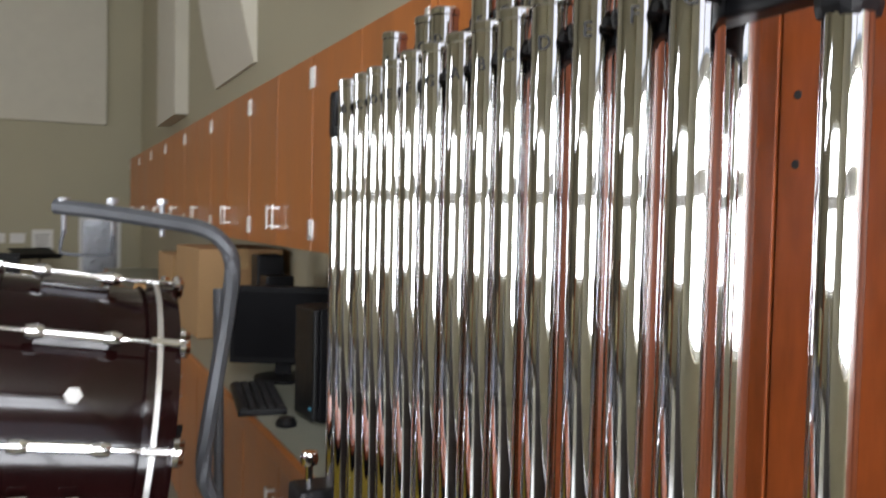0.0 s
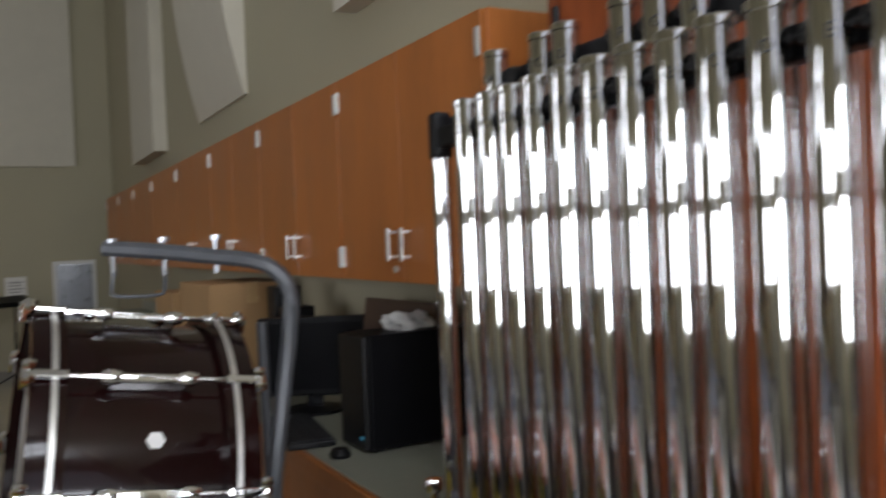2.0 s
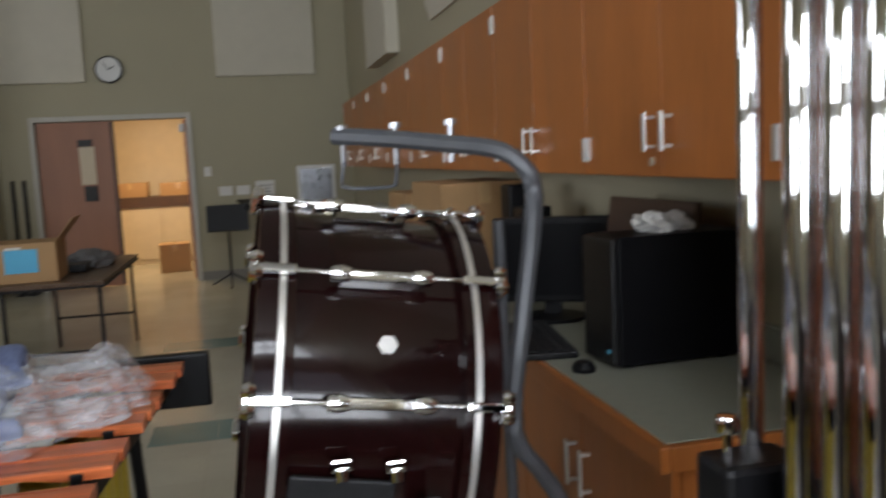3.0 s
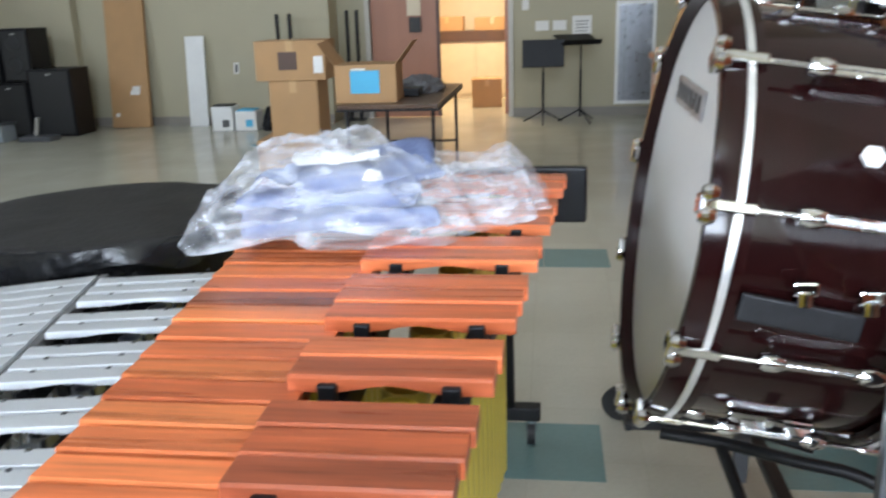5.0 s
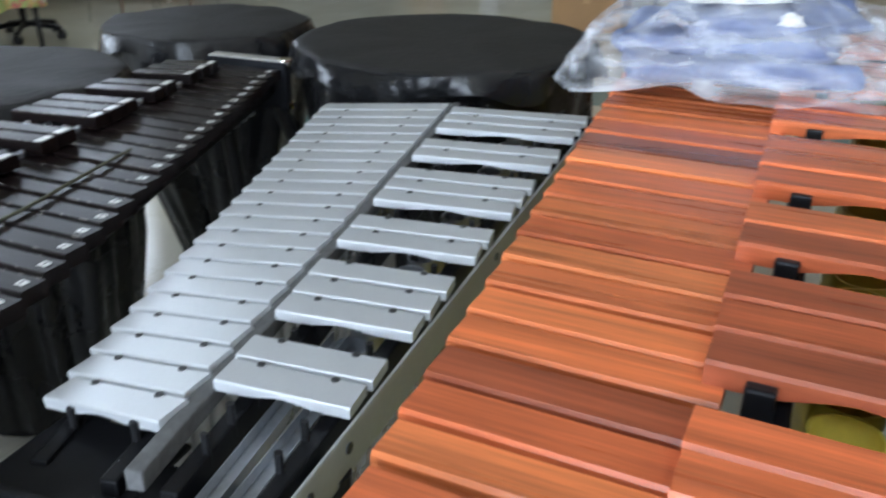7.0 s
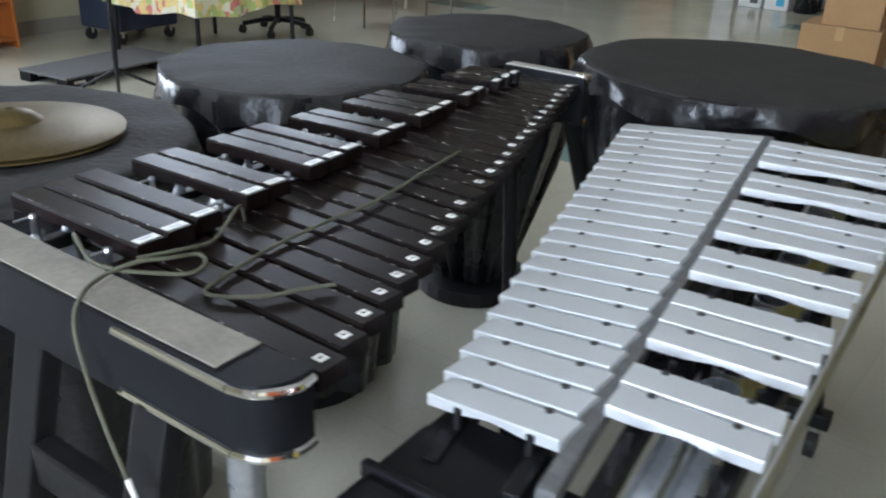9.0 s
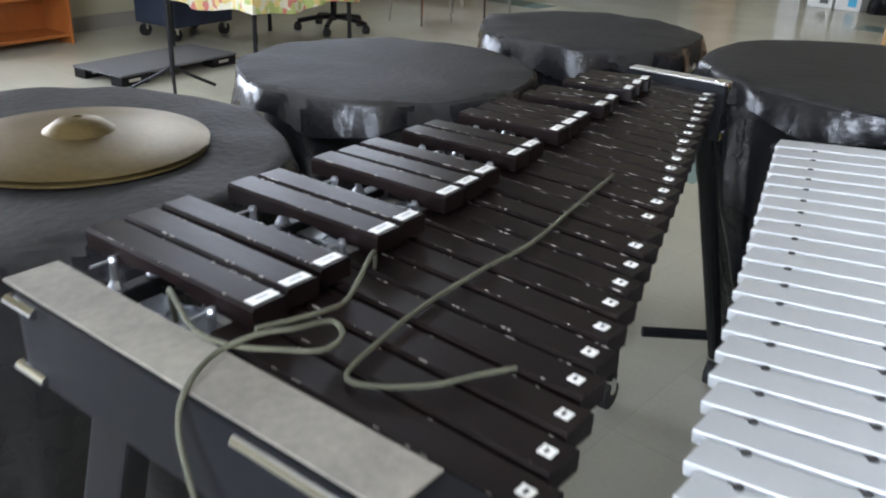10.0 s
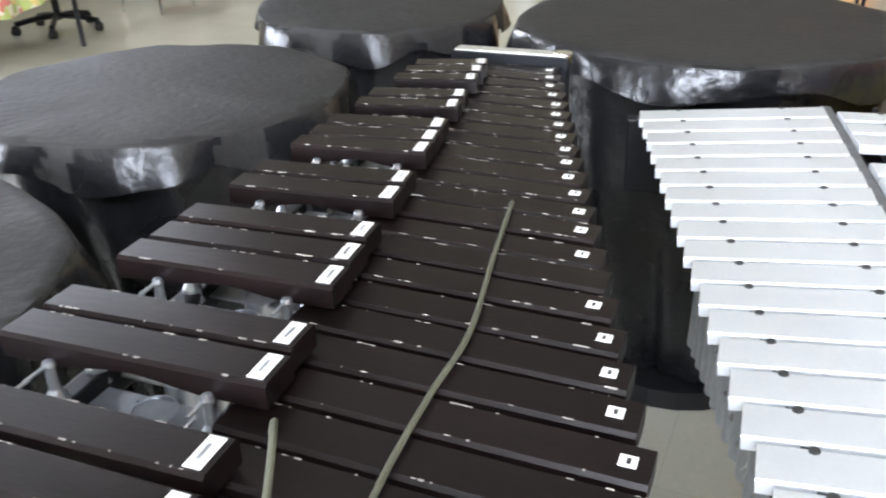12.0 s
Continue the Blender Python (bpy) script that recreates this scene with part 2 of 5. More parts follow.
def tube(p0, p1, r, seg=16, bm=None, r1=None, caps=True):
    bm = bm or bmesh.new()
    a, b = Vector(p0), Vector(p1)
    d = b - a
    m = Matrix.Translation((a + b) / 2) @ d.to_track_quat("Z", "Y").to_matrix().to_4x4()
    bmesh.ops.create_cone(bm, cap_ends=caps, segments=seg, radius1=r, radius2=r if r1 is None else r1, depth=d.length, matrix=m)
    return bm


def sweep(points, r, seg=10, bm=None, steps=6):
    """A round cord along a smooth line through the points."""
    bm = bm or bmesh.new()
    P = [Vector(p) for p in points]
    line = []
    for i in range(len(P) - 1):
        p0, p1, p2, p3 = P[max(i - 1, 0)], P[i], P[i + 1], P[min(i + 2, len(P) - 1)]
        for k in range(steps):
            t = k / steps
            line.append(0.5 * ((2 * p1) + (p2 - p0) * t + (2 * p0 - 5 * p1 + 4 * p2 - p3) * t * t + (3 * p1 - p0 - 3 * p2 + p3) * t ** 3))
    line.append(P[-1])
    rings = []
    for i, c in enumerate(line):
        d = (line[min(i + 1, len(line) - 1)] - line[max(i - 1, 0)]).normalized()
        a = d.cross(Vector((0.13, 0.31, 0.94))).normalized()
        b = d.cross(a)
        rings.append([bm.verts.new(c + r * (math.cos(2 * math.pi * k / seg) * a + math.sin(2 * math.pi * k / seg) * b)) for k in range(seg)])
    for i in range(len(rings) - 1):
        for k in range(seg):
            bm.faces.new((rings[i][k], rings[i][(k + 1) % seg], rings[i + 1][(k + 1) % seg], rings[i + 1][k]))
    bm.faces.new(rings[0][::-1])
    bm.faces.new(rings[-1])
    return bm


def lathe(profile, seg=48, bm=None, axis="Z", close=False):
    """Turns (radius, height) pairs round the z axis."""
    bm = bm or bmesh.new()
    rings = []
    for r, h in profile:
        rings.append([bm.verts.new((r * math.cos(2 * math.pi * k / seg), r * math.sin(2 * math.pi * k / seg), h)) for k in range(seg)] if r > 1e-5 else [bm.verts.new((0, 0, h))])
    n = len(rings)
    for i in range(n if close else n - 1):
        a, b = rings[i], rings[(i + 1) % n]
        for k in range(seg):
            q = [a[k % len(a)], a[(k + 1) % len(a)], b[(k + 1) % len(b)], b[k % len(b)]]
            q = list(dict.fromkeys(q))
            if len(q) > 2:
                bm.faces.new(q)
    bmesh.ops.recalc_face_normals(bm, faces=bm.faces)
    return bm


# ---- the room ----
def slab(name, x0, x1, y0, y1, z0, z1, material, label, category):
    return tagged(link(name, box(x0, x1, y0, y1, z0, z1), material), label, category, kind="structure")


floor = slab("floor", -9.6, EAST + 0.3, SOUTH - 0.3, 15.0, -0.2, 0, M_FLOOR, "glossy cream vinyl tile floor with teal accent tiles", "floor")
slab("ceiling", -9.6, EAST + 0.3, SOUTH - 0.3, NORTH + 0.2, TOP, TOP + 0.15, M_CEIL, "white mineral tile ceiling above the band room", "ceiling")
slab("wall_east", EAST, EAST + 0.25, SOUTH - 0.2, NORTH + 0.2, 0, TOP, M_WALL, "olive beige painted wall behind the cabinets", "wall")
# wall with the double door
D0, D1, DH = -2.27, -0.47, 2.1
slab("wall_north_1", D1, EAST, NORTH, NORTH + 0.2, 0, TOP, M_WALL, "olive beige painted end wall beside the doorway", "wall")
slab("wall_north_2", -2.7, D0, NORTH, NORTH + 0.2, 0, TOP, M_WALL, "olive beige painted end wall beside the doorway", "wall")
slab("wall_north_3", D0, D1, NORTH, NORTH + 0.2, DH, TOP, M_WALL, "olive beige painted wall above the doorway", "wall")
slab("wall_north_4", -6.05, -2.7, 10.5, NORTH + 0.2, 0, TOP, M_WALL, "olive beige painted wall behind the stored boxes", "wall")
slab("wall_north_5", -9.4, -6.05, 10.36, NORTH + 0.2, 0, TOP, M_WALL, "pale beige painted wall behind the loudspeakers", "wall")
# west wall, slightly askew
west = tagged(link("wall_west", box(-0.25, 0, -0.55, 12, 0, 2.4), M_WALL, m=WESTM), "pale beige painted side wall with a grey base", "wall", kind="structure")
for n, (y0, y1, z0, z1) in enumerate(((-6, -0.55, 0, 0.9), (-6, -0.55, 2.4, TOP), (-0.55, 12, 3.45, TOP), (-6, -5.3, 0.9, 2.4), (-3.8, -3.7, 0.9, 2.4), (-2.2, -2.1, 0.9, 2.4), (-0.6, -0.55, 0.9, 2.4), (-0.55, 1.65, 2.4, 3.45), (3.15, 3.65, 2.4, 3.45), (5.15, 12, 2.4, 3.45))):
    tagged(link("wall_west_%d" % (n + 2), box(-0.25, 0, y0, y1, z0, z1), M_WALL, m=WESTM), "pale beige painted side wall around the windows", "wall", kind="structure")
for i, (wy, a, b) in enumerate(SIDE):
    w = thing("window_%d" % (i + 11), WESTM @ pose(-0.12, wy, a), "unseen side window with a white metal frame, high ones added for light", "window", kind="structure")
    h = b - a
    bm = bmesh.new()
    for p, q, c, d in ((-0.75, -0.70, 0, h), (0.70, 0.75, 0, h), (-0.70, 0.70, 0, 0.05), (-0.70, 0.70, h - 0.05, h), (-0.70, 0.70, h * 0.50, h * 0.50 + 0.14), (-0.03, 0.03, 0.05, h - 0.05)):
        box(-0.03, 0.03, p, q, c, d, bm=bm)
    part("window_frame", bm, M_WHITE, w)
    g = part("pane", box(-0.014, -0.006, -0.7, 0.7, 0.05, h - 0.05), M_GLASS, w)
    g.visible_shadow = False
tagged(link("baseboard_west", box(0.002, 0.014, -6, 8.3, 0, 0.11), M_BASE, m=WESTM), "dark grey rubber wall base", "baseboard", kind="structure")
for n, x0, x1, y in ((1, D1 + 0.06, EAST, NORTH), (2, -2.7, D0 - 0.06, NORTH), (3, -6.05, -2.7, 10.5), (4, -8.0, -6.05, 10.36)):
    slab("baseboard_%d" % n, x0, x1, y - 0.014, y - 0.002, 0, 0.11, M_BASE, "dark grey rubber wall base", "baseboard")

# south wall with tall windows
# The panes above 2.28 are added to hold the dim reflection lamps.
WZ0, WZ1, WW = 0.9, 3.4, 0.70
edges = [-9.4] + [e for wx in WINDOWS for e in (wx - WW, wx + WW)] + [EAST]
for i in range(0, len(edges), 2):
    slab("wall_south_%d" % (i // 2 + 1), edges[i], edges[i + 1], SOUTH - 0.2, SOUTH, 0, TOP, M_WALL, "olive beige painted window wall", "wall")
# Unseen band, given white instead of wall paint to brighten reflections.
slab("wall_south_6", edges[0], EAST, SOUTH - 0.203, SOUTH - 0.003, WZ1, HZ0, M_WHITE, "unseen wall between two rows of windows, whitened to brighten reflections", "wall")
slab("wall_south_8", edges[0], EAST, SOUTH - 0.203, SOUTH - 0.003, HZ1, TOP, M_WALL, "olive beige painted wall over the windows", "wall")
slab("wall_south_7", edges[0], EAST, SOUTH - 0.203, SOUTH - 0.003, 0, WZ0, M_WALL, "olive beige painted wall under the windows", "wall")
# Unseen low wall, added to hide bright floor from the bells' reflections.
slab("unseen_low_wall", -6.6, EAST - 0.003, -1.60, -1.48, 0, 0.86, M_LOW, "unseen dark brown low wall added to darken reflections", "wall")
for i, wx in enumerate(WINDOWS):
    w = thing("window_%d" % (i + 1), pose(wx, SOUTH - 0.1, 0), "tall window with a white metal frame and lowered slatted blind", "window", kind="structure")
    bm = bmesh.new()
    for a, b, c, d in ((-WW, -WW + 0.05, WZ0, WZ1), (WW - 0.05, WW, WZ0, WZ1), (-WW + 0.05, WW - 0.05, WZ0, WZ0 + 0.05), (-WW + 0.05, WW - 0.05, WZ1 - 0.05, WZ1), (-WW + 0.05, WW - 0.05, 1.64, 1.78), (-WW + 0.05, WW - 0.05, 2.16, 2.28), (-0.03, 0.03, WZ0 + 0.05, 1.64)):
        box(a, b, -0.04, 0.04, c, d, bm=bm)
    part("window_frame", bm, M_WHITE, w)
    g = part("pane", box(-WW + 0.05, WW - 0.05, -0.004, 0.004, WZ0 + 0.05, WZ1 - 0.05), M_GLASS, w)
    g.visible_shadow = False
    bm = bmesh.new()
    for a, b, c, d in ((-WW, -WW + 0.05, HZ0, HZ1), (WW - 0.05, WW, HZ0, HZ1), (-WW + 0.05, WW - 0.05, HZ0, HZ0 + 0.05), (-WW + 0.05, WW - 0.05, HZ1 - 0.05, HZ1), (-0.03, 0.03, HZ0 + 0.05, HZ1 - 0.05), (-WW + 0.05, -0.03, 4.76, 4.84), (0.03, WW - 0.05, 4.76, 4.84)):
        box(a, b, -0.04, 0.04, c, d, bm=bm)
    part("upper_frame", bm, M_WHITE, w)
    g = part("pane", box(-WW + 0.05, WW - 0.05, -0.004, 0.004, HZ0 + 0.05, HZ1 - 0.05), M_GLASS, w)
    g.visible_shadow = False
    slat = box(-WW + 0.06, WW - 0.06, -0.012, 0.012, -0.0008, 0.0008, m=pose(0, 0, 0, 8))
    s0 = part("slat", slat, M_WHITE, w, m=pose(0, 0.07, 1.63))
    for k in range(1, 27):
        shared("slat", s0.data, w, pose(0, 0.07, 1.63 - 0.025 * k))

# teal accent tiles set into the floor, blocks of two by one
TS = 0.365
tile_me = None
for bx, by in ((-0.49, 2.073), (-0.33, 4.25), (-0.49, 6.65), (-5.3, 1.6), (-5.0, 3.9), (-2.9, 3.3), (-6.4, 6.9), (-3.2, 8.6), (0.75, 2.073), (-1.9, 4.6)):
    for k in range(2):
        m = pose(bx + (k + 0.5) * TS, by + TS / 2, 0.0)
        if tile_me is None:
            t0 = part("tile", box(-TS / 2 + 0.001, TS / 2 - 0.001, -TS / 2 + 0.001, TS / 2 - 0.001, -0.004, 0.0012, 0.0006), M_TEAL, floor, m=m)
            tile_me = t0.data
        else:
            shared("tile", tile_me, floor, m)

# ---- doorway and storage room ----
dw = thing("door_1", pose(0, NORTH, 0), "double door with one wood leaf shut and the other opened inward", "door", kind="structure")
bm = bmesh.new()
box(D0 - 0.06, D0, -0.03, 0.23, 0, DH + 0.06, bm=bm)
box(D1, D1 + 0.06, -0.03, 0.23, 0, DH + 0.06, bm=bm)
box(D0, D1, -0.03, 0.23, DH, DH + 0.06, bm=bm)
part("door_frame", bm, M_FRAME, dw, "pale grey painted steel frame")
leaf = part("door_leaf", box(D0 + 0.01, -1.36, 0.02, 0.065, 0.01, DH - 0.01, 0.002), M_DOOR, dw, "reddish veneered door leaf with a narrow window")
part("vision_panel", box(-1.78, -1.60, 0.010, 0.018, 1.31, 1.78, 0.002), M_CREAM, leaf, "pale narrow window")
part("name_plate", box(-1.79, -1.62, 0.008, 0.0175, 1.785, 1.87, 0.002), M_INK, leaf)
part("lock_case", box(-1.75, -1.60, -0.02, 0.0175, 1.10, 1.29, 0.004), M_INK, leaf, "black lock case")
part("door_stop", box(-1.40, -1.352, 0.01, 0.019, 0.02, DH - 0.02), M_BROWN, leaf)
leaf2 = part("door_leaf", box(-0.53, -0.48, 0.26, 1.13, 0.01, DH - 0.01, 0.002), M_DOOR, dw, "door leaf folded back into the storage room")
part("door_closer", box(-0.56, -0.50, -0.08, -0.03, 1.92, 2.02, 0.006), M_WHITE, dw)
for n, a in ((1, (-3.2, -3.0, NORTH + 0.2, 14.2)), (2, (0.6, 0.8, NORTH + 0.2, 14.2)), (3, (-3.2, 0.8, 14.2, 14.4))):
    slab("wall_storage_%d" % n, *a, 0, 2.9, M_CREAM, "warm cream painted storage room wall", "wall")
slab("ceiling_storage", -3.2, 0.8, NORTH + 0.2, 14.4, 2.9, 3.0, M_CEIL, "white storage room ceiling", "ceiling")
cb = thing("storage_cabinet", pose(-1.1, 13.6, 0), "cream laminate base cabinet with a dark worktop", "cabinet")
part("body", box(-1.4, 1.4, -0.3, 0.3, 0, 0.88, 0.004), M_CREAM, cb)
part("worktop", box(-1.42, 1.42, -0.33, 0.3, 0.88, 1.04, 0.004), M_BROWN, cb, "dark brown worktop")
for k in range(4):
    part("door", box(-1.38 + k * 0.7, -0.72 + k * 0.7, -0.32, -0.301, 0.08, 0.85, 0.003), M_CREAM, cb)


def carton(x, y, z, w, d, h, rz, label, tape=True, flaps=False):
    b = thing("cardboard_box", pose(x, y, z, 0, 0, rz), label, "box", "cardboard boxes")
    part("body", box(-w / 2, w / 2, -d / 2, d / 2, 0.001, h, 0.006), M_CARD, b)
    if tape and not flaps:
        part("tape", box(-0.03, 0.03, -d / 2 - 0.002, d / 2 + 0.002, h - 0.10, h + 0.002), M_TAPE, b)
    if flaps:
        for sx in (-1, 1):
            part("flap", box(-0.002, 0.002, -d / 2, d / 2, 0, 0.2, m=pose(sx * (w / 2 - 0.004), 0, h - 0.002, 0, sx * 38, 0)), M_CARD, b)
    return b


carton(-0.85, 12.2, 0, 0.42, 0.4, 0.4, 6, "brown cardboard box on the storage room floor")
carton(-1.55, 13.55, 1.04, 0.5, 0.35, 0.22, 0, "brown cardboard box on the dark worktop")
carton(-0.85, 13.55, 1.04, 0.55, 0.35, 0.2, 4, "brown cardboard box on the dark worktop")


# ---- end wall fittings ----
def wall_panel(name, x0, x1, z0, z1, y, label):
    p = thing(name, pose((x0 + x1) / 2, y, z0), label, "acoustic panel", "flat acoustic panels")
    w = (x1 - x0) / 2
    part("panel_face", box(-w, w, -0.055, -0.002, 0, z1 - z0, 0.012), M_PANEL, p)
    return p


wall_panel("acoustic_panel", -0.05, 1.20, 2.60, 5.05, NORTH, "pale cream fabric acoustic panel on the end wall")
wall_panel("acoustic_panel", -2.86, -1.62, 2.57, 5.05, NORTH, "pale cream fabric acoustic panel over the doorway")
clk = thing("wall_clock", pose(-1.34, NORTH - 0.003, 2.72, 90), "round white wall clock with a black rim", "clock")
part("rim", lathe([(0.0, 0.0), (0.165, 0.0), (0.17, 0.02), (0.165, 0.045), (0.15, 0.045), (0.15, 0.03)], 40), M_BLACK, clk, smooth=True)
part("dial", lathe([(0.15, 0.031), (0.0, 0.033)], 40), M_WHITE, clk)
bm = box(-0.006, 0.006, -0.01, 0.08, 0.036, 0.038)
part("hour_hand", bm, M_INK, clk, m=pose(0, 0, 0, 0, 0, -60))
part("minute_hand", box(-0.004, 0.004, -0.01, 0.12, 0.039, 0.041), M_INK, clk, m=pose(0, 0, 0, 0, 0, 35))

vent = thing("return_air_grille", pose(1.13, NORTH, 0.14), "white metal air grille low on the end wall", "vent")
bm = bmesh.new()
for a in ((-0.25, -0.205, 0, 1.28), (0.205, 0.25, 0, 1.28), (-0.205, 0.205, 0, 0.045), (-0.205, 0.205, 1.235, 1.28)):
    box(a[0], a[1], -0.025, -0.002, a[2], a[3], 0.002, bm=bm)
part("frame", bm, M_WHITE, vent)
part("backing", box(-0.2, 0.2, -0.006, -0.003, 0.04, 1.24), M_RES, vent)
s0 = part("slat", box(-0.204, 0.204, -0.008, 0.008, -0.0012, 0.0012, m=pose(0, 0, 0, 40)), M_RES, vent, m=pose(0, -0.016, 0.06))
for k in range(1, 56):
    shared("slat", s0.data, vent, pose(0, -0.016, 0.06 + k * 0.021))

for x, z, w, h, lab in ((-0.25, 1.40, 0.085, 0.125, "white light switch plate on the end wall"), (-0.04, 1.14, 0.17, 0.12, "white notice sheet on the end wall"), (0.18, 1.14, 0.17, 0.12, "white notice sheet on the end wall"), (0.46, 1.10, 0.24, 0.30, "white printed notice on the end wall")):
    s = thing("wall_notice" if "notice" in lab else "switch_plate", pose(x, NORTH - 0.002, z), lab, "notice" if "notice" in lab else "switch")
    part("sheet" if "notice" in lab else "plate", box(-w / 2, w / 2, -0.006, 0, -h / 2, h / 2, 0.002), M_PAPER, s)
    if "printed" in lab:
        for k in range(5):
            part("text_line", box(-0.08, 0.06 if k % 2 else 0.08, -0.008, -0.0065, 0.08 - k * 0.04, 0.09 - k * 0.04), M_INK, s)


def music_stand(x, y, rz, h, tilt, label, desk=True):
    s = thing("music_stand", pose(x, y, 0, 0, 0, rz), label, "music stand", "black music stands")
    part("pole", tube((0, 0, 0.06), (0, 0, h), 0.011, 12), M_BLACKM, s)
    part("sleeve", tube((0, 0, 0.12), (0, 0, 0.62), 0.015, 12), M_BLACKM, s)
    for k in range(3):
        a = math.radians(120 * k + 30)
        part("foot", sweep([(0, 0, 0.16), (0.1 * math.cos(a), 0.1 * math.sin(a), 0.10), (0.27 * math.cos(a), 0.27 * math.sin(a), 0.012)], 0.010, 8), M_BLACKM, s)
    if desk:
        d = part("desk", box(-0.25, 0.25, -0.004, 0.004, -0.02, 0.31, 0.003), M_BLACK, s, m=pose(0, -0.02, h - 0.05, tilt))
        part("lip", box(-0.25, 0.25, -0.06, -0.004, -0.02, -0.012, 0.002), M_BLACK, d)
    return s


music_stand(-0.02, 10.2, 0, 0.74, -12, "black metal music stand with its desk upright near the end wall")
music_stand(0.43, 10.3, 25, 0.98, -70, "black metal music stand with its desk folded flat")
music_stand(-4.95, 2.42, 60, 0.95, -20, "black metal music stand beside the grey riser")

# ---- acoustic diffusers high on the east wall ----
def flat_diffuser(y0, y1, z0, z1, deep, label):
    p = thing("wall_diffuser", pose(EAST, (y0 + y1) / 2, z0), label, "acoustic panel", "diffusers on the side wall")
    w, h = (y1 - y0) / 2, z1 - z0
    part("panel_core", box(-deep + 0.006, -0.002, -w + 0.004, w - 0.004, 0.004, h - 0.004), M_PANEL, p)
    part("panel_face", box(-deep, -deep + 0.0055, -w, w, 0, h, 0.002), M_PANEL, p)
    return p


def bowed_diffuser(y0, y1, z0, z1, deep, label):
    """A barrel panel: thin at foot and head, bowed out between, with flat cheeks."""
    p = thing("wall_diffuser", pose(EAST, (y0 + y1) / 2, z0), label, "acoustic panel", "diffusers on the side wall")
    w, h, n = (y1 - y0) / 2, z1 - z0, 28
    curve = [(-0.022 - deep * (1 - (1 - 2 * k / n) ** 2), h * k / n) for k in range(n + 1)]
    bm = bmesh.new()
    rows = [[bm.verts.new((x, e, z)) for e in (-w, w)] for x, z in [(-0.002, 0)] + curve + [(-0.002, h)]]
    for i in range(len(rows) - 1):
        bm.faces.new((rows[i][0], rows[i + 1][0], rows[i + 1][1], rows[i][1]))
    bmesh.ops.recalc_face_normals(bm, faces=bm.faces)
    part("panel_face", bm, M_PANEL, p, smooth=True)
    for e, d in ((-w + 0.001, -1), (w - 0.001, 1)):
        bm = bmesh.new()
        bm.faces.new([bm.verts.new((x, e, z)) for x, z in [(-0.003, 0.001)] + [(x + 0.001, z) for x, z in curve] + [(-0.003, h - 0.001)]])
        r = bmesh.ops.extrude_face_region(bm, geom=bm.faces[:])
        bmesh.ops.translate(bm, verts=[v for v in r["geom"] if isinstance(v, bmesh.types.BMVert)], vec=(0, -d * 0.012, 0))
        bmesh.ops.recalc_face_normals(bm, faces=bm.faces)
        part("cheek", bm, M_PANEL, p)
    return p


flat_diffuser(0.1, 2.6, 2.46, 4.9, 0.10, "flat cream fabric panel above the tall cabinet")
bowed_diffuser(4.30, 5.56, 2.42, 4.85, 0.165, "bowed cream acoustic diffuser on the side wall")
flat_diffuser(6.96, 8.25, 2.37, 4.8, 0.12, "cream acoustic diffuser in the far corner")


# ---- cabinets along the east wall ----
def bar_pull(parent, x, y, z, length, vertical=True):
    """A flat brushed pull on two stand-offs, towards -x."""
    bm = box(x - 0.030, x - 0.024, y - 0.009, y + 0.009, z, z + length, 0.002)
    for q in (z + 0.008, z + length - 0.016):
        box(x - 0.0245, x - 0.0002, y - 0.006, y + 0.006, q, q + 0.008, bm=bm)
    return part("handle", bm, M_STEEL, parent, "brushed steel pull")


U0, UW, NU = 1.06, 0.955, 8
UX = 1.30
for k in range(NU):
    y0 = U0 + k * UW
    c = thing("wall_cabinet", pose(0, y0, 0), "orange maple wall cabinet with two shut doors", "cabinet", "upper cabinets")
    part("body", box(UX + 0.02, EAST - 0.002, 0.001, UW - 0.001, 1.40, 2.065, 0.002), M_CAB, c)
    for s in range(2):
        a, b = (0.004, UW / 2 - 0.002) if s == 0 else (UW / 2 + 0.002, UW - 0.004)
        d = part("door", box(UX, UX + 0.0185, a, b, 1.403, 2.06, 0.0015), M_CAB, c)
        bar_pull(d, UX, UW / 2 - 0.045 if s == 0 else UW / 2 + 0.045, 1.465, 0.095)
        e = a + 0.012 if s == 0 else b - 0.012
        for z in (1.44, 1.95):
            part("hinge", box(UX - 0.006, UX - 0.0005, e - 0.011, e + 0.011, z, z + 0.07, 0.002), M_STEEL, d, "pale steel hinge plate")
    if k == 0:
        part("lock", tube((UX - 0.006, UW / 2 + 0.05, 1.44), (UX, UW / 2 + 0.05, 1.44), 0.011, 14), M_STEEL, c)

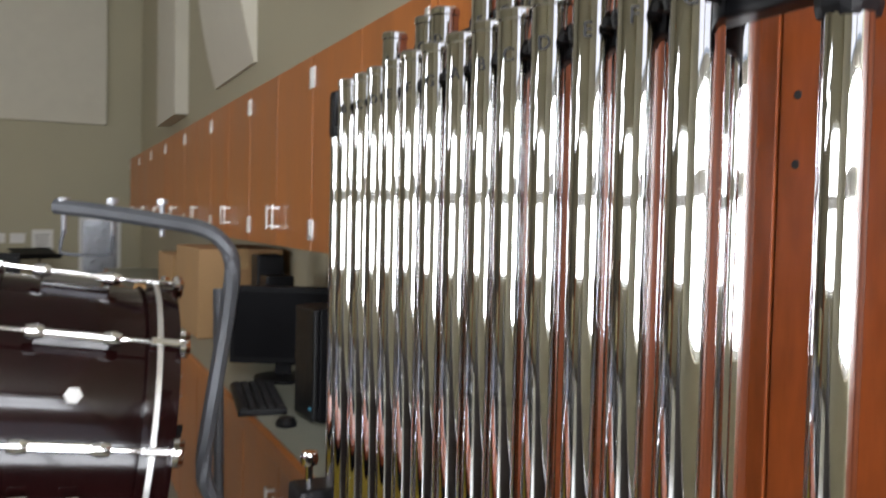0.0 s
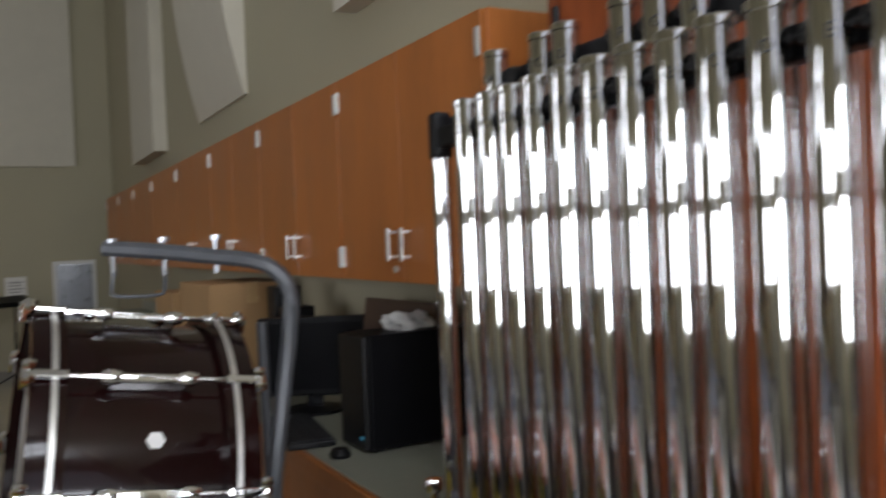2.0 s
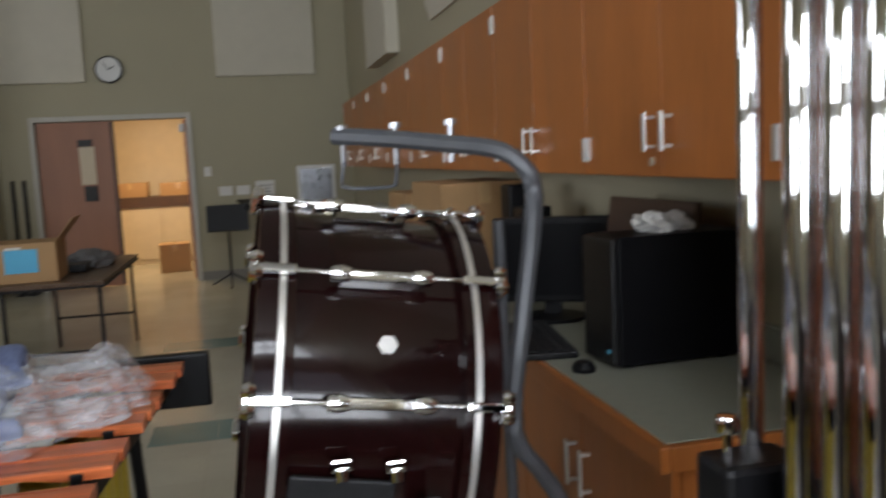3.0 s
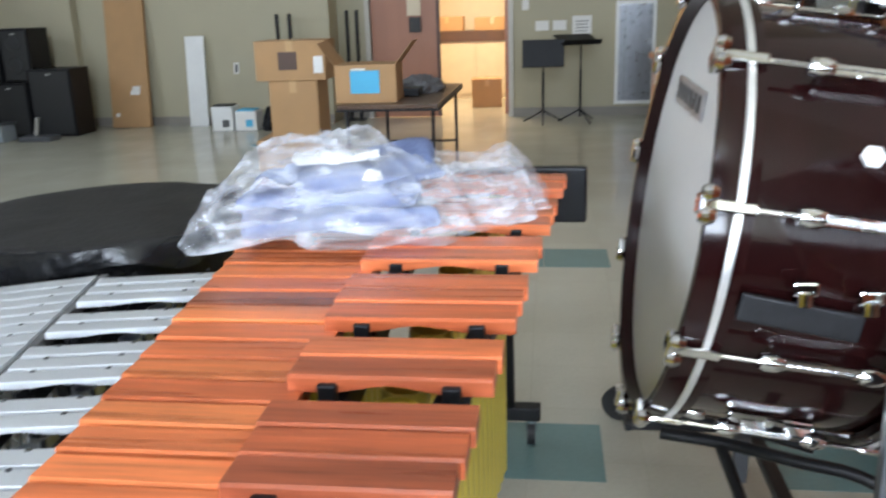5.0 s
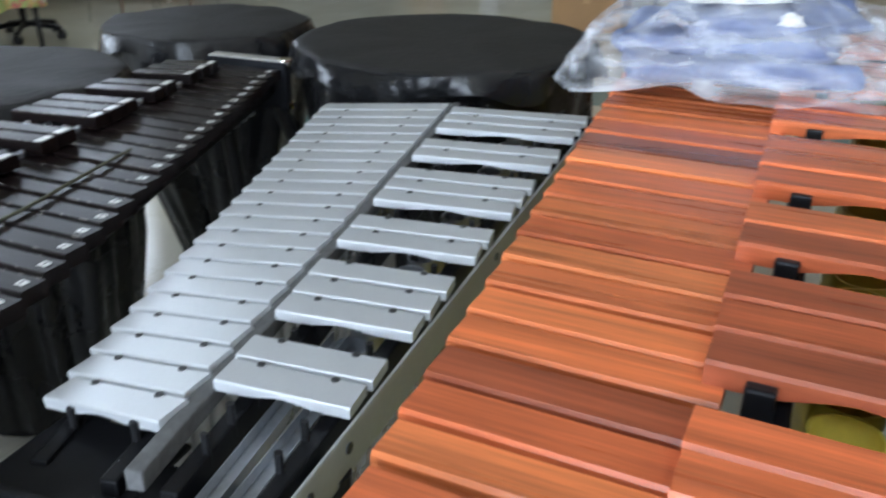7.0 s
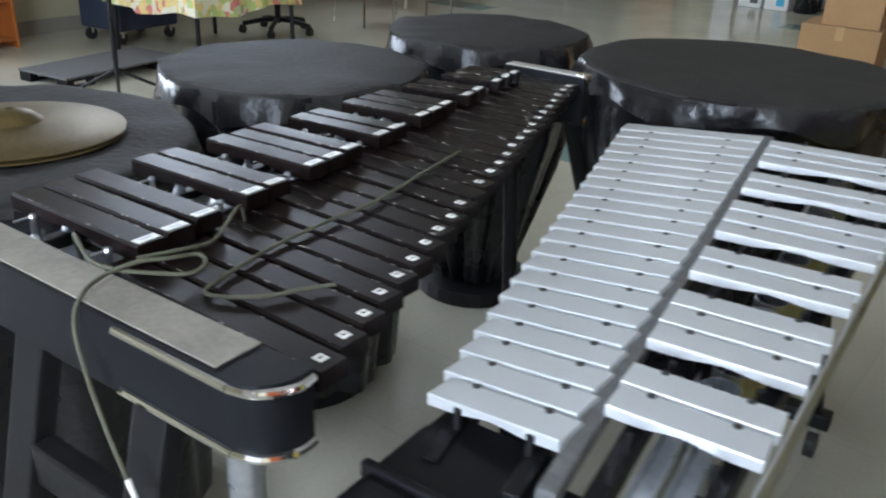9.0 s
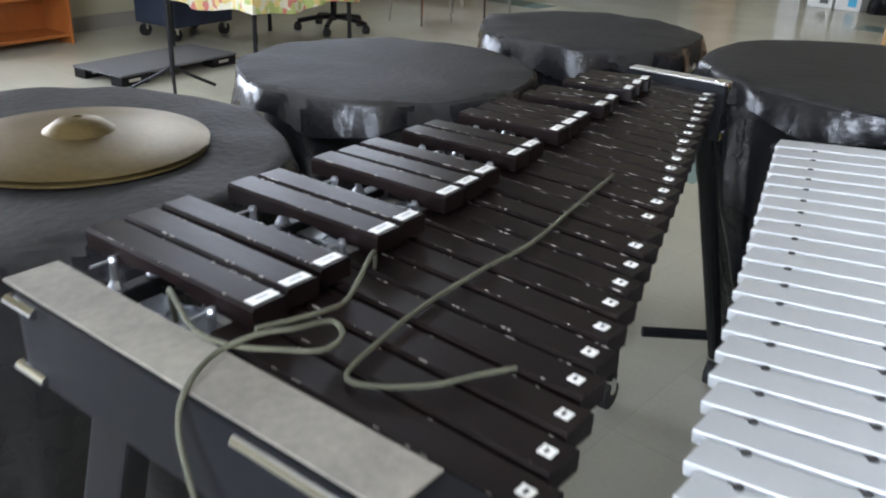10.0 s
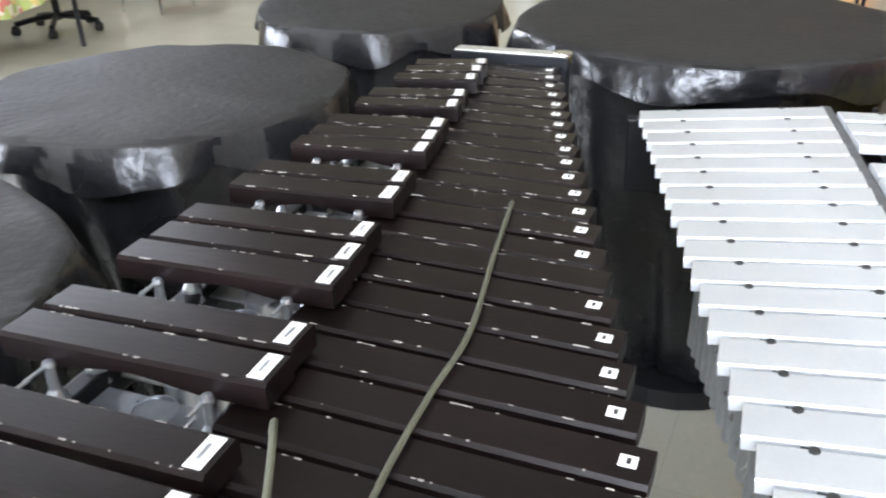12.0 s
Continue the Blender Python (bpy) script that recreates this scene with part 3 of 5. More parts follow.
# tall wardrobe cabinets
for k, (y0, y1) in enumerate(((0.06, 0.75), (-0.70, 0.02), (-1.45, -0.72))):
    c = thing("tall_cabinet", pose(0, y0, 0), "tall stained wood cabinet with a full-height door", "cabinet", "tall cabinets")
    w = y1 - y0
    part("body", box(1.295, EAST - 0.002, 0, w, 0.0, 2.115, 0.002), M_TALL, c)
    part("frame", box(1.27, 1.2945, 0, 0.028, 0.0, 2.115, 0.002), M_TALL, c)
    part("frame", box(1.27, 1.2945, w - 0.028, w, 0.0, 2.115, 0.002), M_TALL, c)
    part("rail", box(1.27, 1.2945, 0.029, w - 0.029, 2.085, 2.115, 0.002), M_TALL, c)
    d = part("door", box(1.272, 1.2935, 0.032, w - 0.032, 0.10, 2.08, 0.002), M_TALL, c)
    for z in (0.25, 1.0, 1.88):
        part("hinge", tube((1.268, w - 0.03, z), (1.268, w - 0.03, z + 0.09), 0.008, 10), M_BLACKM, d, "black barrel hinge")
    for z in (1.08, 1.16, 1.60, 1.68):
        part("screw_hole", tube((1.2712, w - 0.058, z), (1.2719, w - 0.058, z), 0.0055, 10), M_INK, d)
    bar_pull(d, 1.272, 0.08, 1.0, 0.14)

# base cabinets and worktop
for k in range(8):
    y0 = 1.11 + k * 0.95
    c = thing("base_cabinet", pose(0, y0, 0), "orange maple base cabinet under the grey worktop", "cabinet", "base cabinets")
    part("body", box(1.11, EAST - 0.002, 0.001, 0.949, 0.10, 0.865, 0.002), M_CAB, c)
    part("toe_kick", box(1.16, EAST - 0.01, 0.002, 0.948, 0.0, 0.0995), M_BASE, c)
    for s in range(2):
        a, b = (0.004, 0.473) if s == 0 else (0.477, 0.946)
        d = part("door", box(1.09, 1.1095, a, b, 0.11, 0.84, 0.0015), M_CAB, c)
        bar_pull(d, 1.09, 0.43 if s == 0 else 0.52, 0.62, 0.12)
    if k == 0:
        part("outlet_plate", box(1.13, 1.20, -0.006, 0.0, 0.66, 0.78, 0.002), M_STEEL, c)
wt = thing("worktop", pose(0, 1.08, 0), "long grey-green laminate worktop with an orange wood edge", "worktop")
part("slab", box(1.072, EAST - 0.002, 0.02, 7.65, 0.866, 0.905, 0.002), M_COUNTER, wt)
part("front_edge", box(1.05, 1.0715, 0, 7.65, 0.85, 0.904, 0.004), M_CAB, wt, "orange wood edge strip")
part("end_edge", box(1.072, EAST - 0.002, -0.002, 0.0195, 0.85, 0.904, 0.004), M_CAB, wt, "orange wood edge strip")
part("backsplash", box(EAST - 0.025, EAST - 0.003, 0.02, 7.65, 0.9055, 1.0, 0.003), M_COUNTER, wt)

# things on the worktop
CT = 0.905
tw = thing("computer_tower", pose(1.2, 1.625, CT, 0, 0, 3), "black desktop computer tower on the worktop", "computer")
part("case", box(0.018, 0.395, 0, 0.18, 0.008, 0.345, 0.006), M_SCREEN, tw)
part("front_panel", box(0.0, 0.0175, 0.004, 0.176, 0.010, 0.342, 0.007), M_BLACKM, tw, "dark grey front panel")
part("power_light", box(-0.002, -0.0003, 0.02, 0.04, 0.04, 0.05), M_BLUE, tw)
for k in range(4):
    part("foot", box(0.04 + 0.28 * (k // 2), 0.07 + 0.28 * (k // 2), 0.02 + 0.11 * (k % 2), 0.05 + 0.11 * (k % 2), 0, 0.0078), M_RUBBER, tw)


def monitor(x, y, rz, w, h, label):
    s = thing("monitor", pose(x, y, CT, 0, 0, rz), label, "monitor", "computer monitors")
    part("base", lathe([(0, 0), (0.11, 0), (0.11, 0.012), (0.03, 0.02), (0.0, 0.02)], 24), M_BLACK, s, smooth=True)
    part("neck", box(-0.03, 0.03, -0.012, 0.012, 0.015, 0.14, 0.005), M_BLACK, s)
    b = part("housing", box(-w / 2, w / 2, -0.03, 0.02, 0.06, 0.06 + h, 0.008), M_BLACK, s)
    part("screen", box(-w / 2 + 0.02, w / 2 - 0.02, -0.033, -0.0305, 0.085, 0.04 + h), M_SCREEN, b)
    return s


monitor(1.30, 2.35, -28, 0.40, 0.29, "black computer monitor standing on the worktop")
kbd = thing("keyboard", pose(1.125, 2.02, CT, 0, 0, 82), "black computer keyboard on the worktop", "keyboard")
part("case", box(-0.22, 0.22, -0.075, 0.075, 0.0, 0.02, 0.005), M_BLACK, kbd)
k0 = None
for r in range(5):
    for q in range(14):
        m = pose(-0.20 + q * 0.0305, -0.055 + r * 0.0275, 0.0205)
        if k0 is None:
            k0 = part("key", box(-0.012, 0.012, -0.011, 0.011, 0, 0.006, 0.002), M_BLACKM, kbd, m=m)
        else:
            shared("key", k0.data, kbd, m)
ms = thing("mouse", pose(1.13, 1.66, CT, 0, 0, 80), "black computer mouse on the worktop", "mouse")
part("shell", lathe([(0, 0), (0.03, 0), (0.032, 0.01), (0.022, 0.026), (0, 0.032)], 20), M_BLACK, ms, smooth=True)
bb = thing("dark_panel", pose(1.42, 1.95, CT, 0, 8, 4), "dark brown framed board leaning against the wall", "board")
part("board", box(-0.012, 0.012, -0.24, 0.24, 0.0, 0.42, 0.004), M_BROWN, bb)
for y in (2.78, 2.95):
    sp = thing("desk_speaker", pose(1.38, y, CT), "small black desk loudspeaker", "speaker", "desk speakers")
    part("cabinet", box(-0.06, 0.06, -0.06, 0.06, 0, 0.36 if y < 2.9 else 0.44, 0.01), M_BLACK, sp)
    part("cone", lathe([(0, 0.004), (0.02, 0.008), (0.045, 0.0), (0.05, 0.006)], 20), M_RUBBER, sp, m=pose(-0.061, 0, 0.14, 0, -90), smooth=True)
carton(1.36, 3.75, CT, 0.42, 0.62, 0.44, 2, "brown cardboard box on the worktop under the cabinets")
carton(1.36, 4.7, CT, 0.4, 0.5, 0.36, 2, "brown cardboard box on the worktop by the wall")
for x, y, r in ((1.36, 2.06, 0.045), (1.45, 2.09, 0.04)):
    cr = thing("crumpled_paper", pose(x, y - 0.35, CT + 0.345), "crumpled white paper lying on the computer tower", "paper")
    bm = bmesh.new()
    bmesh.ops.create_icosphere(bm, subdivisions=3, radius=r)
    for v in bm.verts:
        v.co *= 1 + 0.8 * noise.noise(v.co * 28) + 0.3 * noise.noise(v.co * 70)
        v.co.z = max(v.co.z * 0.7 + r * 0.5, 0)
    part("sheet", bm, M_PAPER, cr)


# ---- tubular bells ----
CHX, CHZ = 0.893, 1.727
ch = thing("tubular_bells", pose(CHX, 0, 0), "chrome tubular bells on a wheeled stand beside the tall cabinet", "chimes")
SP = 0.0604
lettering = {0: "B", 1: "C", 2: "D", 3: "E", 4: "F", 5: "G", 6: "A", 7: "B", 8: "C", 9: "D", 10: "E", 11: "F", 12: "G"}


def chime(i, x, top, length, letter):
    y = 0.433 - i * SP + (0.025 if x else 0.0)
    t = part("chime_tube", lathe([(0.0, top - 0.005), (0.0165, top - 0.005), (0.0185, top), (0.0205, top - 0.002), (0.0205, top - 0.010), (0.0190, top - 0.0115), (0.0190, top - 0.0125), (0.0190, top - 0.016), (0.0190, top - 0.02), (0.0190, top - length + 0.003), (0.0190, top - length + 0.001), (0.0190, top - length), (0.0165, top - length), (0.0165, top - length + 0.002), (0.0165, top - 0.05)], 32), M_CHROME, ch, "polished chrome tube", smooth=True, m=pose(x, y, 0, 0.05 * math.sin(i * 2.1), 0.06 * math.sin(i * 1.3)))
    part("cap_cord", sweep([(0.022, 0.018, top - 0.040), (0.006, 0.024, top - 0.028), (-0.010, 0.021, top - 0.036), (-0.012, 0.0175, top - 0.048)], 0.0022, 6), M_RUBBER, t)
    if letter:
        cu = bpy.data.curves.new("letter", "FONT")
        cu.body, cu.size, cu.align_x, cu.extrude = letter, 0.018, "CENTER", 0.0004
        ob = new("letter", cu)
        me = bpy.data.meshes.new_from_object(ob)
        bpy.data.objects.remove(ob)
        me.materials.append(M_INK)
        lo = new("letter", me)
        lo.parent = t
        lo.matrix_basis = pose(-0.0163, -0.0112, top - 0.050, 90, 0, -55)
    return t


for i in range(13):
    chime(i, 0, CHZ, 1.40 - 0.055 * i, lettering[i])
for i, l in ((-0.5, "A"), (1.5, "C"), (2.5, "D"), (4.5, "F"), (5.5, "G"), (6.5, "A"), (8.5, "C"), (9.5, "D"), (11.5, "F")):
    chime(i, 0.09, CHZ + 0.088, 1.42 - 0.055 * i, l)
YL, YR = 0.576, -0.389
part("rail", box(0.018, 0.045, YR, YL, CHZ - 0.055, CHZ - 0.022, 0.004), M_BLACK, ch, "black front rail")
part("rail", box(0.108, 0.135, YR + 0.034, YL - 0.034, CHZ + 0.028, CHZ + 0.06, 0.004), M_BLACK, ch, "black rear rail")
for i in range(14):
    y = 0.433 - (i - 0.5) * SP
    if i in (1, 4, 8, 11, 13, 0):
        part("clamp", lathe([(0, 0), (0.016, 0), (0.019, 0.010), (0.016, 0.022), (0, 0.022)], 14), M_BLACK, ch, m=pose(0.110, y - 0.012, CHZ + 0.04, 0, -90), smooth=True)
    part("peg", tube((0.02, y, CHZ - 0.042), (-0.012, y, CHZ - 0.042), 0.004, 8), M_BLACKM, ch)
for y, s in ((YL, 1), (YR, -1)):
    p = part("post", tube((0.03, y, 0.06), (0.03, y, CHZ - 0.07), 0.0152, 24, caps=False), M_CHROME, ch, "chrome post", smooth=True)
    part("pod", box(0.014, 0.046, y - 0.0155, y + 0.0155, CHZ - 0.074, CHZ + 0.004, 0.009), M_BLACK, p, "black plastic corner block")
    part("hook", sweep([(0.122, y - s * 0.032, CHZ + 0.052), (0.117, y - s * 0.027, CHZ + 0.030), (0.085, y - s * 0.016, CHZ + 0.002), (0.035, y, CHZ - 0.018)], 0.0095, 12), M_BLACK, p, smooth=True)
    part("foot", box(-0.24, 0.30, y - 0.025, y + 0.025, 0.09, 0.13, 0.008), M_BLACKM, ch)
    for x in (-0.2, 0.26):
        w = part("caster", tube((x, y - 0.014, 0.045), (x, y + 0.014, 0.045), 0.045, 20), M_RUBBER, ch)
        part("fork", box(x - 0.012, x + 0.012, y - 0.02, y + 0.02, 0.05, 0.095, 0.003), M_STEEL, w)
part("damper_box", box(0.025, 0.075, YR + 0.03, YL - 0.03, 0.93, 1.09, 0.006), M_BLACK, ch)
part("damper_end", box(-0.05, 0.06, YL - 0.075, YL - 0.0, 0.80, 1.10, 0.01), M_BLACK, ch)
part("knob", lathe([(0, 0), (0.006, 0), (0.006, 0.03), (0.013, 0.03), (0.015, 0.04), (0.013, 0.05), (0, 0.052)], 16), M_CHROME, ch, "small chrome knob", smooth=True, m=pose(-0.022, YL - 0.03, 1.10))
part("lower_bar", tube((0.03, YR, 0.32), (0.03, YL, 0.32), 0.016, 16), M_CHROME, ch, smooth=True)

# ---- concert bass drum on its tilting stand ----
bd = thing("bass_drum", pose(0.55, 1.6, 0), "large mahogany lacquered concert bass drum hung in a grey frame", "drum")
# drum axis along local z of M
DR, DL = 0.386, 0.375
axis = Vector((1, 0.0123, -0.1457)).normalized()
dm = Matrix.Translation((0.3103 - 0.55, 1.4415 - 1.6, 1.002)) @ axis.to_track_quat("Z", "Y").to_matrix().to_4x4()
shell = part("shell", lathe([(DR, 0.0), (DR, DL)], 96), M_DRUM, bd, "glossy dark mahogany shell", smooth=True, m=dm)
for z0, z1, nm in ((-0.004, 0.0, "batter_head"), (DL, DL + 0.004, "resonant_head")):
    part(nm, lathe([(0, z0), (DR + 0.004, z0), (DR + 0.004, z1), (0, z1)], 96), M_HEAD, bd, "off-white drum head", smooth=True, m=dm)
for z0, z1 in ((-0.032, 0.036), (DL - 0.036, DL + 0.032)):
    h = part("hoop", lathe([(DR + 0.006, z0), (DR + 0.024, z0), (DR + 0.026, (z0 + z1) / 2), (DR + 0.024, z1), (DR + 0.006, z1)], 96, close=True), M_DRUM, bd, "dark lacquered wooden hoop", smooth=True, m=dm)
    zc = 0.012 if z0 < 0.1 else DL - 0.012
    part("inlay", lathe([(DR + 0.0265, zc - 0.0065), (DR + 0.0285, zc - 0.005), (DR + 0.0285, zc + 0.005), (DR + 0.0265, zc + 0.0065)], 96, close=True), M_STEEL, h, "pale metal inlay strip", smooth=True)
NR = 11
ref = (dm.inverted() @ Vector((0.340 - 0.55, 1.037 - 1.6, 1.088)))
a0 = math.atan2(ref.y, ref.x)
for k in range(NR):
    a = a0 + 2 * math.pi * k / NR
    rot = dm @ Matrix.Rotation(a, 4, "Z")
    for z, s in ((0.0, 1), (DL, -1)):
        c = part("claw", box(DR + 0.006, DR + 0.044, -0.017, 0.017, z - s * 0.041 - 0.008, z - s * 0.041 + 0.008, 0.006), M_CHROME, bd, "chrome hoop claw", m=rot)
        part("claw_arm", box(DR + 0.030, DR + 0.041, -0.009, 0.009, min(z - s * 0.04, z + s * 0.035), max(z - s * 0.04, z + s * 0.035), 0.004), M_CHROME, c)
        for e in (-0.017, 0.017):
            part("claw_ear", lathe([(0, -0.011), (0.010, -0.011), (0.0145, 0), (0.010, 0.011), (0, 0.011)], 14), M_CHROME, c, smooth=True, m=Matrix.Translation((DR + 0.040, e, z - s * 0.036)))
    part("tension_rod", tube((DR + 0.034, 0, 0.03), (DR + 0.034, 0, DL - 0.03), 0.0042, 10), M_CHROME, bd, m=rot)
    lug = part("lug", box(DR + 0.001, DR + 0.036, -0.010, 0.010, DL / 2 - 0.075, DL / 2 + 0.075, 0.005), M_CHROME, bd, "chrome tube lug", m=rot)
    for z in (DL / 2 - 0.075, DL / 2 + 0.075):
        part("lug_end", lathe([(0, -0.018), (0.013, -0.018), (0.017, 0), (0.013, 0.018), (0, 0.018)], 12), M_CHROME, lug, m=Matrix.Translation((DR + 0.032, 0, z)), smooth=True)
bq = dm.inverted() @ Vector((0.540 - 0.55, 1.10 - 1.6, 1.152))
badge = part("badge", lathe([(0, 0), (0.019, 0), (0.018, 0.004), (0, 0.005)], 6), M_PAPER, bd, "small pale maker's plate", m=dm @ Matrix.Rotation(math.atan2(bq.y, bq.x), 4, "Z") @ pose(DR, 0, bq.z, 0, 90))
# maker's mark on the head, as plain bars
hq = dm.inverted() @ Vector((0.335 - 0.55, 1.49 - 1.6, 1.203))
hd = dm.inverted().to_3x3() @ Vector((0, -1, -0.03))
hm = dm @ pose(hq.x, hq.y, -0.006, 0, 0, math.degrees(math.atan2(hd.y, hd.x)))
pl = part("name_badge", box(-0.15, 0.15, -0.027, 0.027, -0.002, 0.0, 0.0008), M_RES, bd, "grey badge printed on the head", m=hm)
for k in range(6):
    part("mark", box(-0.128 + k * 0.044, -0.098 + k * 0.044, -0.016, 0.016, -0.0032, -0.0022), M_INK, pl)


def L(x, y, z):
    """Room place to the drum's own frame."""
    return (x - 0.55, y - 1.6, z)


fr = part("hanging_frame", sweep([L(0.512, 1.58, 1.535), L(0.62, 1.51, 1.523), L(0.74, 1.44, 1.505), L(0.835, 1.39, 1.488), L(0.885, 1.37, 1.455), L(0.908, 1.36, 1.40), L(0.900, 1.36, 1.30), L(0.880, 1.36, 1.17), L(0.857, 1.355, 1.03), L(0.842, 1.352, 0.91), L(0.855, 1.352, 0.84), L(0.905, 1.355, 0.77), L(0.958, 1.37, 0.66), L(0.972, 1.39, 0.42), L(0.96, 1.45, 0.14)], 0.0205, 8), M_GREYM, bd, "grey enamelled tube frame")
for x in (0.53, 0.64, 0.75):
    y = 1.58 - (x - 0.512) * 0.6
    part("eye_bolt", tube(L(x, y, 1.465), L(x, y, 1.555), 0.007, 10), M_RES, fr)
    part("bolt_head", lathe([(0, 0), (0.014, 0), (0.014, 0.012), (0, 0.014)], 12), M_RES, fr, m=Matrix.Translation(L(x, y, 1.545)))
part("hanger_ring", sweep([L(0.53, 1.565, 1.475), L(0.522, 1.56, 1.43), L(0.53, 1.55, 1.418), L(0.575, 1.54, 1.414), L(0.628, 1.52, 1.416), L(0.638, 1.51, 1.43), L(0.64, 1.50, 1.475)], 0.0045, 8), M_GREYM, bd, "grey wire hanger loop", smooth=True)
part("side_post", sweep([L(0.955, 1.80, 1.30), L(0.96, 1.80, 0.9), L(0.97, 1.80, 0.25)], 0.016, 12), M_GREYM, bd, smooth=True)
part("cradle_bar", box(-0.082, 0.10, -0.006, 0.006, -0.022, 0.022, 0.004), M_BLACKM, bd, "black steel cradle plate", m=pose(-0.122, -0.563, 0.922, 0, 11, 0))
for x in (0.438, 0.531):
    wn_ = part("wing_nut", lathe([(0, 0), (0.012, 0), (0.012, 0.02), (0, 0.022)], 12), M_CHROME, bd, m=Matrix.Translation(L(x, 1.022, 0.945 - (x - 0.438) * 0.14)), smooth=True)
    part("wing", box(-0.018, 0.018, -0.004, 0.004, 0.014, 0.036, 0.004), M_CHROME, wn_)
part("upright", box(0.56 - 0.55, 0.60 - 0.55, -0.615, -0.590, 0.12, 0.90, 0.004), M_GREYM, bd)
part("upright", box(0.56 - 0.55, 0.60 - 0.55, 0.298, 0.325, 0.12, 0.88, 0.004), M_GREYM, bd)
part("cradle_bar", box(-0.28, 0.30, -0.006, 0.006, -0.022, 0.022, 0.004), M_BLACKM, bd, "black steel cradle plate", m=pose(0.02, 0.29, 0.90, 0, 8.6, 0))
part("brace", sweep([L(0.69, 1.06, 0.5), L(0.85, 1.05, 0.32), L(1.0, 1.06, 0.14)], 0.012, 10), M_GREYM, bd)
part("base_rail", sweep([L(0.355, 1.83, 0.30), L(0.50, 1.79, 0.30), L(0.66, 1.71, 0.30), L(0.80, 1.66, 0.29), L(0.95, 1.60, 0.22)], 0.016, 12), M_BLACKM, bd, smooth=True)
part("base_rail", box(0.30 - 0.55, 1.02 - 0.55, 0.58, 0.62, 0.12, 0.155, 0.004), M_BLACKM, bd)
part("base_rail", box(0.30 - 0.55, 1.02 - 0.55, -0.60, -0.56, 0.10, 0.135, 0.004), M_BLACKM, bd)
part("base_rail", sweep([L(0.42, 1.90, 0.31), L(0.56, 1.85, 0.31), L(0.72, 1.77, 0.30)], 0.012, 10), M_BLACKM, bd, smooth=True)
part("base_leg", sweep([L(0.50, 1.79, 0.29), L(0.512, 1.66, 0.26), L(0.53, 1.45, 0.20), L(0.55, 1.20, 0.12)], 0.015, 10), M_BLACKM, bd, smooth=True)
part("cross_rail", box(0.66 - 0.55, 0.70 - 0.55, -0.56, 0.58, 0.10, 0.13, 0.004), M_BLACKM, bd)
for x, y in ((0.306, 2.49), (1.0, 2.49), (0.32, 1.02), (1.0, 1.02)):
    q = L(x, y, 0)
    part("caster_stem", tube((q[0], q[1], 0.10), (q[0], q[1] + (-0.33 if y > 2 else 0), 0.14), 0.012, 10), M_BLACKM, bd)
    w = part("caster", tube((q[0] - 0.007, q[1] - 0.014, 0.058), (q[0] + 0.007, q[1] + 0.014, 0.058), 0.058, 24), M_RUBBER, bd, "black rubber caster")
    part("fork", box(q[0] - 0.012, q[0] + 0.012, q[1] - 0.020, q[1] + 0.020, 0.055, 0.122, 0.004), M_STEEL, w)


# ---- mallet instruments ----
def bar_mesh(length, width, thick, arch, bevel=0.0022):
    """A tuned bar along x, from 0 to length, arched beneath."""
    bm = bmesh.new()
    n = 12
    rows = []
    for k in range(n + 1):
        t = k / n
        c = max(0.0, 1 - abs(t - 0.5) / 0.30)
        cut = thick * (1 - arch * (c * c * (3 - 2 * c)))
        x, w, b = t * length, width / 2, bevel
        rows.append([bm.verts.new(p) for p in ((x, -w, -cut), (x, w, -cut), (x, w, -b), (x, w - b, 0), (x, -w + b, 0), (x, -w, -b))])
    for i in range(n):
        for k in range(6):
            bm.faces.new((rows[i][k], rows[i + 1][k], rows[i + 1][(k + 1) % 6], rows[i][(k + 1) % 6]))
    bm.faces.new(rows[0])
    bm.faces.new(rows[-1][::-1])
    bmesh.ops.recalc_face_normals(bm, faces=bm.faces)
    return bm


def resonator(parent, x, y, top, r, length, material, label):
    t = part("resonator_tube", lathe([(r, top - length), (r, top), (r * 0.93, top), (r * 0.93, top - 0.06), (0, top - 0.06)], 24), material, parent, label, smooth=True, m=pose(x, y, 0))
    return t


def caster_leg(parent, x, y, material=None):
    w = part("caster", tube((x - 0.012, y, 0.038), (x + 0.012, y, 0.038), 0.038, 20), M_RUBBER, parent, "black caster")
    part("fork", box(x - 0.018, x + 0.018, y - 0.012, y + 0.012, 0.045, 0.10, 0.004), M_CHROME, w)


# marimba: high end towards the start of the walk, sharps on the east side
mb = thing("marimba", pose(0, 0, 0), "wooden concert marimba with orange-brown bars and gold resonators", "marimba")
ZN, ZS = 0.935, 0.957
bound = [0.495]
pitch = lambda y: 0.0634 + 0.0272 * (y - 0.68)
while bound[-1] < 2.06:
    bound.append(bound[-1] + pitch(bound[-1] + 0.03))
up = [0.495]
for k in range(8):
    up.append(up[-1] - pitch(up[-1] - 0.03))
bound = up[:0:-1] + bound          # index 8 is the B | A joint
natl = lambda y: -0.436 - 0.107 * (y - 0.294)
natr = lambda y: -0.226 - 0.03 * (y - 0.46)
accl = lambda y: -0.243 - 0.033 * (y - 0.46)
accr = lambda y: -0.024 + 0.088 * (y - 0.464)
rnd = random.Random(5)
posts = []
